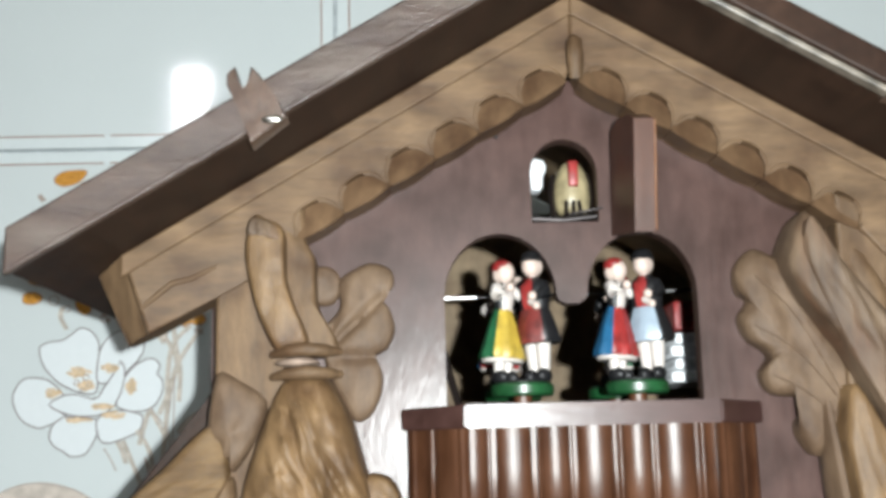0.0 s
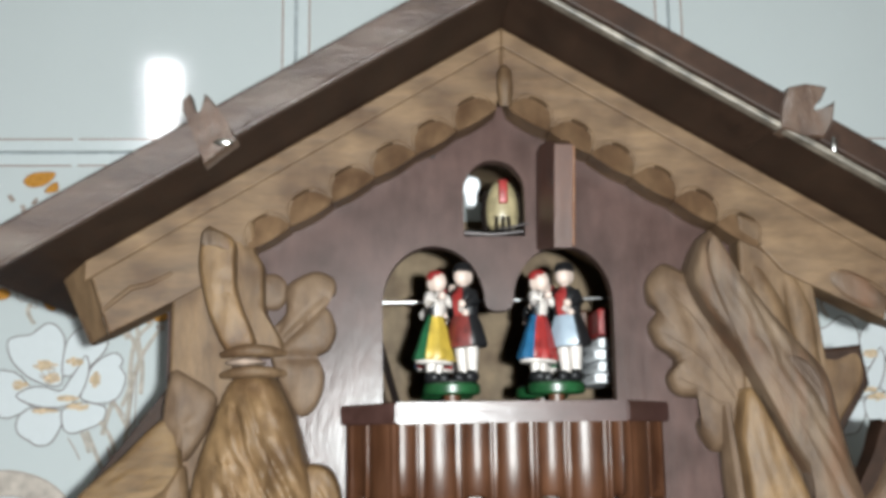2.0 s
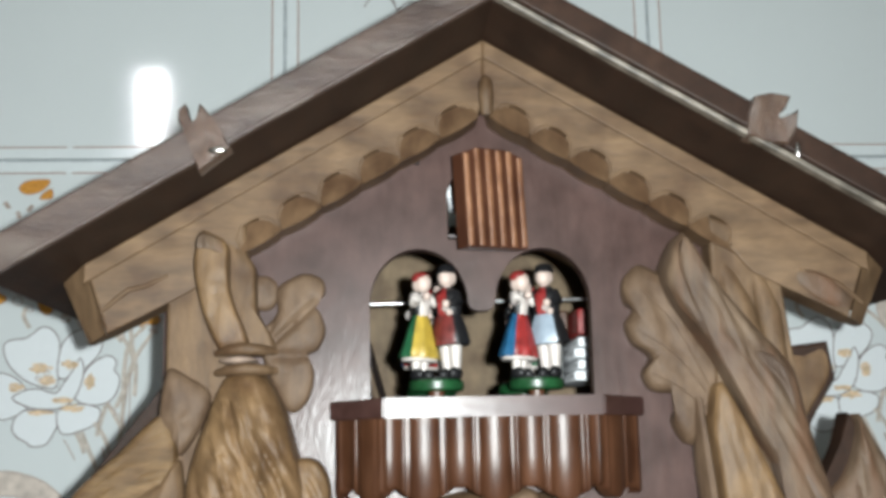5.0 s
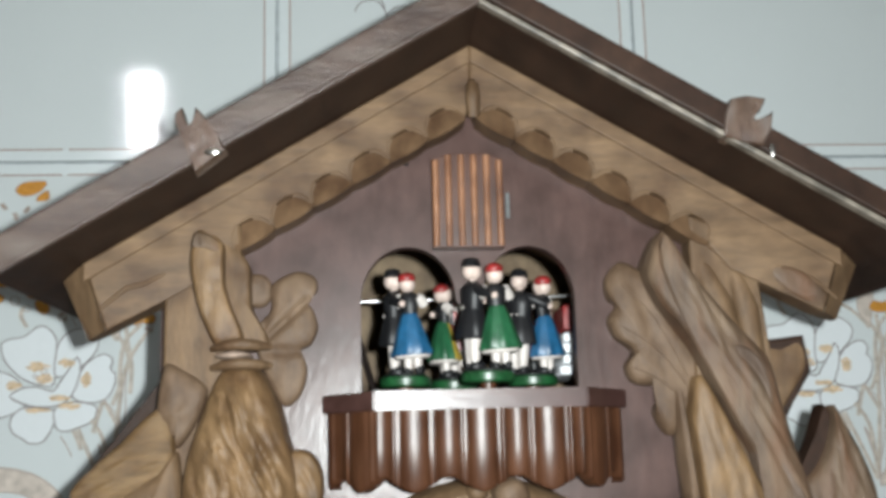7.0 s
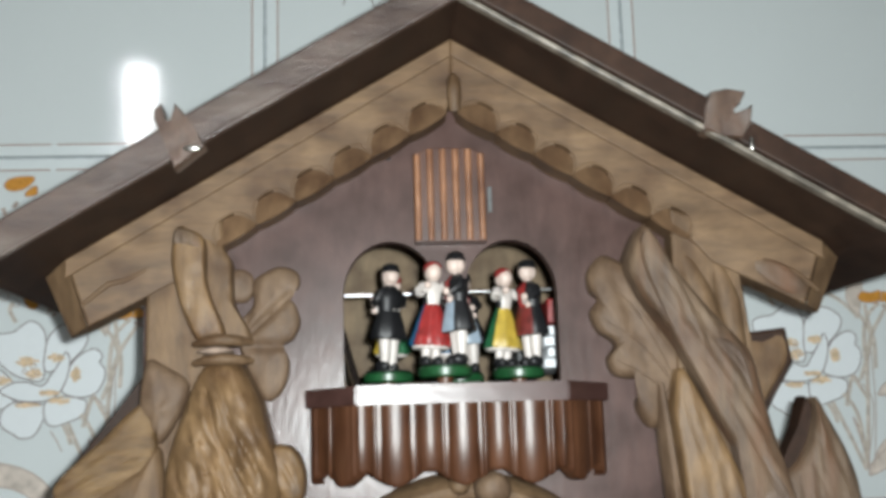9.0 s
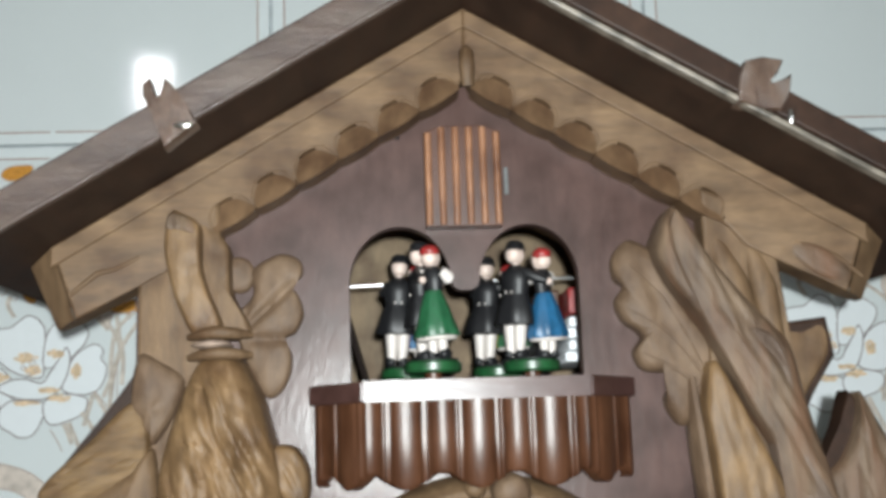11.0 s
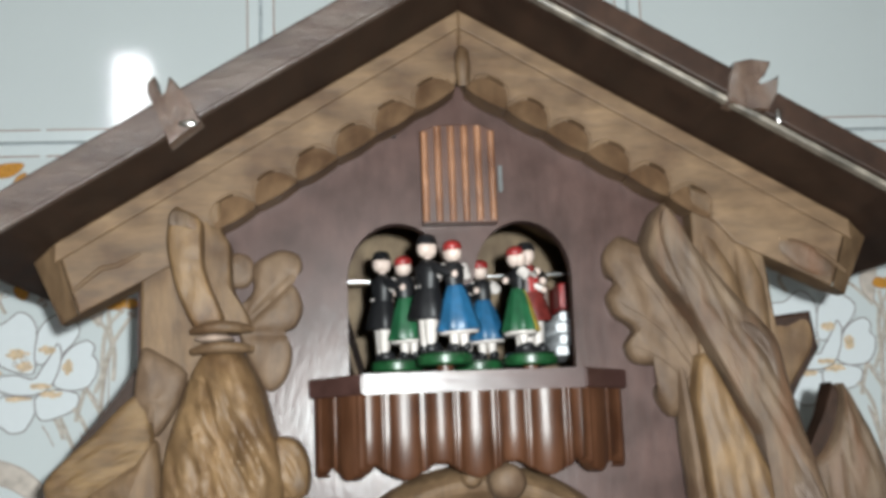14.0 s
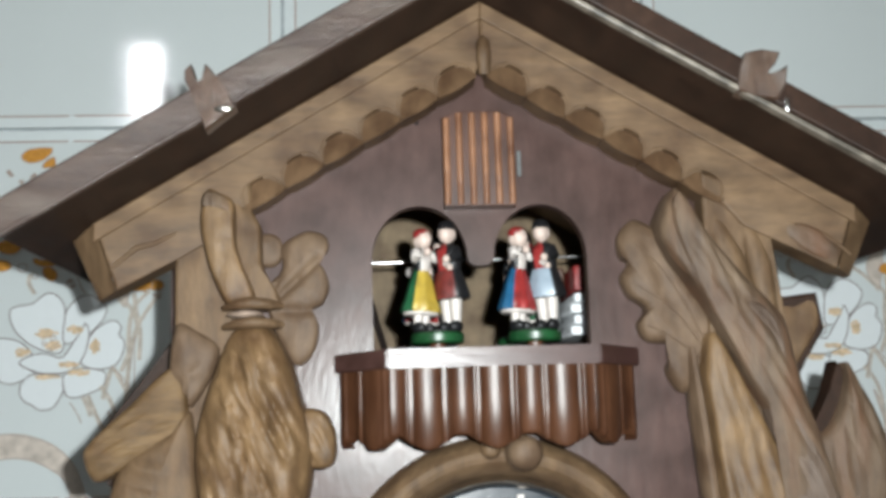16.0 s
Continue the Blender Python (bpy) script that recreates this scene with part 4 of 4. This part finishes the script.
def add_couple(angle, back, apron, trim, vest, breeches):
    bm = disc(bmesh.new(), 0, 0, -0.0006, 0.0030, 0.0088, 32, 0, 0.0007)
    disc(bm, 0, 0, 0.0029, 0.0037, 0.0079, 24, 1, 0.0003)
    base = part("dancing_couple", bm, [GREEN, BLACK], carousel, "painted dancing couple on a round green base")
    part("peg", tube(bmesh.new(), [(0, 0, -0.0062), (0, 0, 0.0001)], [0.0026, 0.0026], 12), REDWOOD, base)
    w = part("woman_figurine", woman_figurine(back, apron, trim), SLOTS, base, "painted wooden woman with a red cap")
    w.matrix_basis = pose(-0.0054, 0.0002, 0.0034, 0, 3.2, 42)
    m = part("man_figurine", man_figurine(vest, breeches), SLOTS, base, "painted wooden man in a black coat")
    m.matrix_basis = pose(0.0052, 0.0006, 0.0034, 0, -2.8, -40)
    return base


couples = [
    (-135, 0, 26, 0, add_couple(-135, 6, 4, 6, 3, 8)),
    (-45, 5, 0, 18, add_couple(-45, 5, 3, 5, 3, 7)),
    (45, -110, 0, 0, add_couple(45, 6, 4, 6, 3, 8)),
    (135, -42, 0, 0, add_couple(135, 5, 3, 5, 3, 7)),
]

# ---- wall tiles with their painted pattern ----
TS, GAP = 0.2, 0.0020
SEAM_Z = 2.1
bm = box(bmesh.new(), -TS / 2 + GAP / 2, TS / 2 - GAP / 2, 0.0, 0.006, -TS / 2 + GAP / 2, TS / 2 - GAP / 2, 0.0006)
tile_ob = obj("tile", bm, TILE, angle=15)
tile_mesh = tile_ob.data
first = True
for i in range(-4, 6):
    for j in range(-3, 4):
        o = tile_ob if first else new("tile", tile_mesh)
        first = False
        o.parent = wall_tiled
        o.location = (TS * (i + 0.5), 0.0, SEAM_Z + TS * (j + 0.5))


def px(u, v):
    """From the pattern's drawing units to a place on a tile whose right seam is x = 0."""
    return (-0.1439 + u * 0.0001223 + v * 0.000004, 2.0405 - v * 0.0001191 - u * 0.0000048)


def border(name, dx, dz):
    """The pale band and brown double line round a tile's edge."""
    bm = bmesh.new()
    a = 0.0070
    x0, x1, z0, z1 = dx - TS, dx, dz - TS, dz
    patch(bm, [(x0 + 0.001, z1 - a), (x1 - 0.001, z1 - a), (x1 - 0.001, z1 - 0.001), (x0 + 0.001, z1 - 0.001)], -0.0002, 0)
    patch(bm, [(x0 + 0.001, z0 + 0.001), (x1 - 0.001, z0 + 0.001), (x1 - 0.001, z0 + a), (x0 + 0.001, z0 + a)], -0.0002, 0)
    for xa, xb in ((x0 + 0.001, x0 + a), (x1 - a, x1 - 0.001)):
        patch(bm, [(xa, z0 + a), (xb, z0 + a), (xb, z1 - a), (xa, z1 - a)], -0.0002, 0)
    for g0, g1 in ((0.04, 0.43), (0.445, 0.96)):
        ribbon(bm, [(x0 + TS * g0, z1 - a), (x0 + TS * g1, z1 - a)], 0.0007, -0.0004, 1)
        ribbon(bm, [(x0 + TS * g0, z0 + a), (x0 + TS * g1, z0 + a)], 0.0007, -0.0004, 1)
    for xx in (x0 + a, x1 - a):
        ribbon(bm, [(xx, z0 + 0.012), (xx, z1 - 0.012)], 0.0007, -0.0004, 1)
    o = part("tile_border", bm, [BAND, BROWNLINE], wall_tiled, smooth=False)
    return o


for i in range(-1, 4):
    for j in range(-1, 3):
        border("tile_border", TS * i, SEAM_Z + TS * j)


def petal(pts, dx, bm_fill, bm_line, lw=0.0009, y=-0.0004):
    loop = smooth_loop([px(*p) for p in pts], 6)
    loop = [(x + dx, z) for x, z in loop]
    patch(bm_fill, loop, y, 0)
    ribbon(bm_line, loop + [loop[0]], lw, y - 0.000035, 0)


PETALS = (
    ((10, 318), (22, 382), (60, 432), (120, 475), (215, 495), (236, 440), (241, 330), (232, 275), (200, 240), (165, 235), (130, 262), (98, 285), (45, 293)),
    ((236, 450), (240, 340), (260, 290), (300, 252), (345, 242), (395, 268), (415, 300), (400, 345), (362, 390), (318, 430)),
    ((305, 535), (330, 450), (368, 390), (430, 352), (463, 360), (475, 385), (465, 410), (486, 442), (480, 490), (455, 535), (420, 556), (360, 562)),
    ((55, 548), (105, 512), (60, 455), (0, 436), (-60, 450), (-92, 520), (-60, 600), (0, 632), (40, 625), (112, 585)),
    ((120, 588), (230, 596), (236, 640), (210, 700), (180, 735), (130, 741), (100, 720), (70, 705), (50, 670), (60, 625), (90, 597)),
    ((234, 595), (310, 560), (398, 573), (406, 610), (385, 645), (330, 670), (275, 688), (240, 670)),
    ((50, 543), (100, 507), (160, 500), (225, 515), (260, 470), (305, 400), (325, 365), (340, 400), (335, 450), (320, 500), (290, 550), (240, 578), (180, 585), (120, 578)),
)
BLUSHES = ((160, 412, 46, 20), (283, 392, 28, 16), (365, 462, 18, 30), (66, 497, 26, 20), (165, 600, 46, 9), (290, 576, 44, 14), (250, 545, 40, 9), (190, 462, 30, 20))
RINGS = ((155, 455, 10), (190, 430, 12), (205, 462, 9), (176, 478, 7), (66, 125, 20), (118, 158, 13), (265, 192, 18))
STEMS = (((500, 570), (522, 430), (560, 340), (640, 222)), ((470, 572), (540, 372), (480, 242)), ((545, 520), (552, 400), (536, 300), (530, 225)), ((435, 552), (462, 600), (492, 655)), ((430, 560), (405, 640), (392, 692)),
         ((310, 682), (328, 720), (342, 765)), ((330, 676), (400, 850), (446, 975)), ((450, 970), (495, 625), (506, 400), (530, 290), (596, 218)), ((450, 970), (438, 740), (384, 635)), ((100, 150), (90, 190), (115, 240)), ((494, 286), (416, 208), (326, 162)))
LINES = (((258, 708), (282, 745), (306, 795)), ((446, 972), (512, 680), (434, 545)), ((480, 970), (520, 700), (532, 420)), ((452, 962), (520, 900), (630, 800)),
         ((338, -310), (383, -327), (428, -300), (484, -288), (496, -243), (484, -220)), ((512, -215), (563, -226), (600, -198)), ((338, 84), (383, 112), (428, 84)), ((296, 160), (310, 205), (330, 235)))
LEAVES = (((456, 1000), (495, 915), (540, 850), (630, 793), (630, 872), (563, 950)), ((540, 640), (575, 590), (630, 556), (630, 600), (590, 636)), ((484, 286), (450, 196), (473, 128), (529, 84), (524, 174), (500, 270)),
          ((455, 975), (440, 860), (414, 740), (440, 800), (462, 880)))
BANDS = (((-150, 905), (-80, 862), (0, 846), (80, 851), (170, 880), (240, 932), (288, 1005), (320, 1130), (270, 1130), (235, 1040), (190, 1000), (120, 962), (60, 948), (0, 948), (-80, 965), (-150, 990)),)
BLOOMS = (((-42, 32), (-24, 10), (14, 4), (40, 22), (60, 8), (66, 30), (40, 60), (0, 66), (-30, 55)), ((-50, 100), (-10, 92), (20, 110), (12, 132), (-20, 144), (-55, 135)), ((112, 82), (150, 88), (205, 92), (200, 112), (160, 120), (120, 108)),
          ((150, 130), (180, 118), (208, 140), (210, 168), (188, 182), (160, 165)), ((556, 200), (590, 170), (640, 168), (660, 190), (640, 215), (600, 212), (575, 224)), ((500, 200), (524, 166), (560, 172), (606, 160), (604, 205), (540, 220)),
          ((64, -372), (98, -408), (184, -418), (194, -398), (156, -360), (96, -346)), ((152, -328), (170, -358), (204, -374), (208, -336), (184, -326)))
BUDS = ((8, -305), (18, -290), (60, -262), (66, -246), (106, -280), (114, -292), (262, 180), (276, 200), (620, 232), (636, 244))
for dx in (0.0, 0.404, 0.2, 0.6, -0.2):
    fill, line, dots, blush, leaf = bmesh.new(), bmesh.new(), bmesh.new(), bmesh.new(), bmesh.new()

    def at(pts, n=6, closed=True):
        return [(x + dx, z) for x, z in smooth_loop([px(*p) for p in pts], n, closed)]
    for k, p in enumerate(PETALS):
        petal(p, dx, fill, line, 0.00065, y=-0.0004 - 0.00007 * k)
    for u, v, ru, rv in BLUSHES:
        # stippled strokes of glaze rather than one blot
        for q in range(34):
            a, r = rng.uniform(0, 2 * math.pi), rng.random() ** 0.7
            cu, cv = u + ru * r * math.cos(a), v + rv * r * math.sin(a)
            patch(blush, [(px(cu + 11 * math.cos(b) * rng.uniform(0.6, 1.2), cv + 6 * math.sin(b) * rng.uniform(0.6, 1.2))[0] + dx, px(cu, cv + 6 * math.sin(b))[1]) for b in (math.pi * w / 4 for w in range(8))], -0.0009 - 0.000003 * q, 0)
    for u, v, r in RINGS:
        ribbon(line, at([(u + r * math.cos(a), v + r * math.sin(a)) for a in (2 * math.pi * w / 10 for w in range(11))], 2, False), 0.0005, -0.0011, 2)
    for k, st in enumerate(STEMS):
        ribbon(line, at(st, 6, False), 0.0019, -0.00032 - 0.00006 * k, 1)
        ribbon(line, [(x + 0.0010, z) for x, z in at(st, 6, False)], 0.0004, -0.00035 - 0.00006 * k, 2)
    for k, st in enumerate(LINES):
        ribbon(line, at(st, 6, False), 0.0006, -0.00108 - 0.00005 * k, 2)
    for k, st in enumerate(LEAVES + BANDS):
        loop = at(st, 5)
        patch(leaf, loop, -0.00031 - 0.00013 * k, 0)
        ribbon(line, loop + [loop[0]], 0.0006, -0.00034 - 0.00013 * k, 2)
    for k, st in enumerate(BLOOMS):
        loop = at(st, 4)
        patch(dots, loop, -0.00111 - 0.00008 * k, 0)
        ribbon(line, loop + [loop[0]], 0.0005, -0.00114 - 0.00008 * k, 2)
    for u, v in BUDS:
        r = 9 + 3 * rng.random()
        patch(dots, [(px(u + r * math.cos(a), v)[0] + dx, px(u, v + r * math.sin(a) * rng.uniform(0.6, 1.2))[1]) for a in (2 * math.pi * q / 9 for q in range(9))], -0.0005, 1)
    part("flower_petals", fill, PETAL, wall_tiled, smooth=False)
    part("flower_lines", line, [INK, STEMINK, SPRAYINK], wall_tiled, smooth=False)
    part("flower_buds", dots, [ORANGE, SPRAYINK], wall_tiled, smooth=False)
    part("painted_leaves", leaf, LEAFGLAZE, wall_tiled, smooth=False)
    part("flower_blush", blush, BLUSH, wall_tiled, smooth=False)


# a curled sprig painted on the plain tile above the ridge
sprig, spot = bmesh.new(), bmesh.new()
for st in (((0.0605, 2.1760), (0.0610, 2.1830), (0.0595, 2.1880)), ((0.0595, 2.1880), (0.0550, 2.1925), (0.0470, 2.1915), (0.0430, 2.1860)), ((0.0610, 2.1840), (0.0660, 2.1885), (0.0730, 2.1890), (0.0800, 2.1850)), ((0.0600, 2.1880), (0.0580, 2.1940), (0.0620, 2.1970))):
    ribbon(sprig, smooth_loop(st, 6, False), 0.0007, -0.0004, 0)
patch(spot, [(0.0830 + 0.005 * math.cos(a), 2.1885 + 0.004 * math.sin(a)) for a in (2 * math.pi * k / 12 for k in range(12))], -0.0004)
part("sprig_lines", sprig, INK, wall_tiled, smooth=False)
part("sprig_flower", spot, RED, wall_tiled, smooth=False)

# ---- movement ----
TURN0, TURN1 = 5.4, 15.85


def turned(t):
    """Degrees that the carousel has turned."""
    return 360.0 * min(1.0, max(0.0, (t - TURN0) / (TURN1 - TURN0)))


def motions():
    times = [0.0, TURN0 - 0.4] + [TURN0 + 0.19 * k for k in range(56)] + [16.0]
    walk(carousel, [(t, pose(*CAR, 0, 0, turned(t))) for t in times])
    for angle, offset, lag, lead, base in couples:
        x, y = CAR_R * math.cos(radians(angle)), CAR_R * math.sin(radians(angle))
        walk(base, [(t, pose(x, y, 0.0084, 0, 0, offset + 2 * turned(t) - lag * math.sin(math.pi * turned(t) / 360) ** 0.4 + lead * math.sin(2 * math.pi * turned(t) / 360))) for t in times])
    hinge = (0.0957, YF - 0.0008, 2.0103)
    doors = [(0.0, 95, -8), (4.3, 95, -8), (4.7, 70, -6), (5.1, 20, -2), (5.4, 0, 0), (16.0, 0, 0)]
    walk(bird_door, [(t, pose(*hinge, 0, sag, a)) for t, a, sag in doors])


motions()
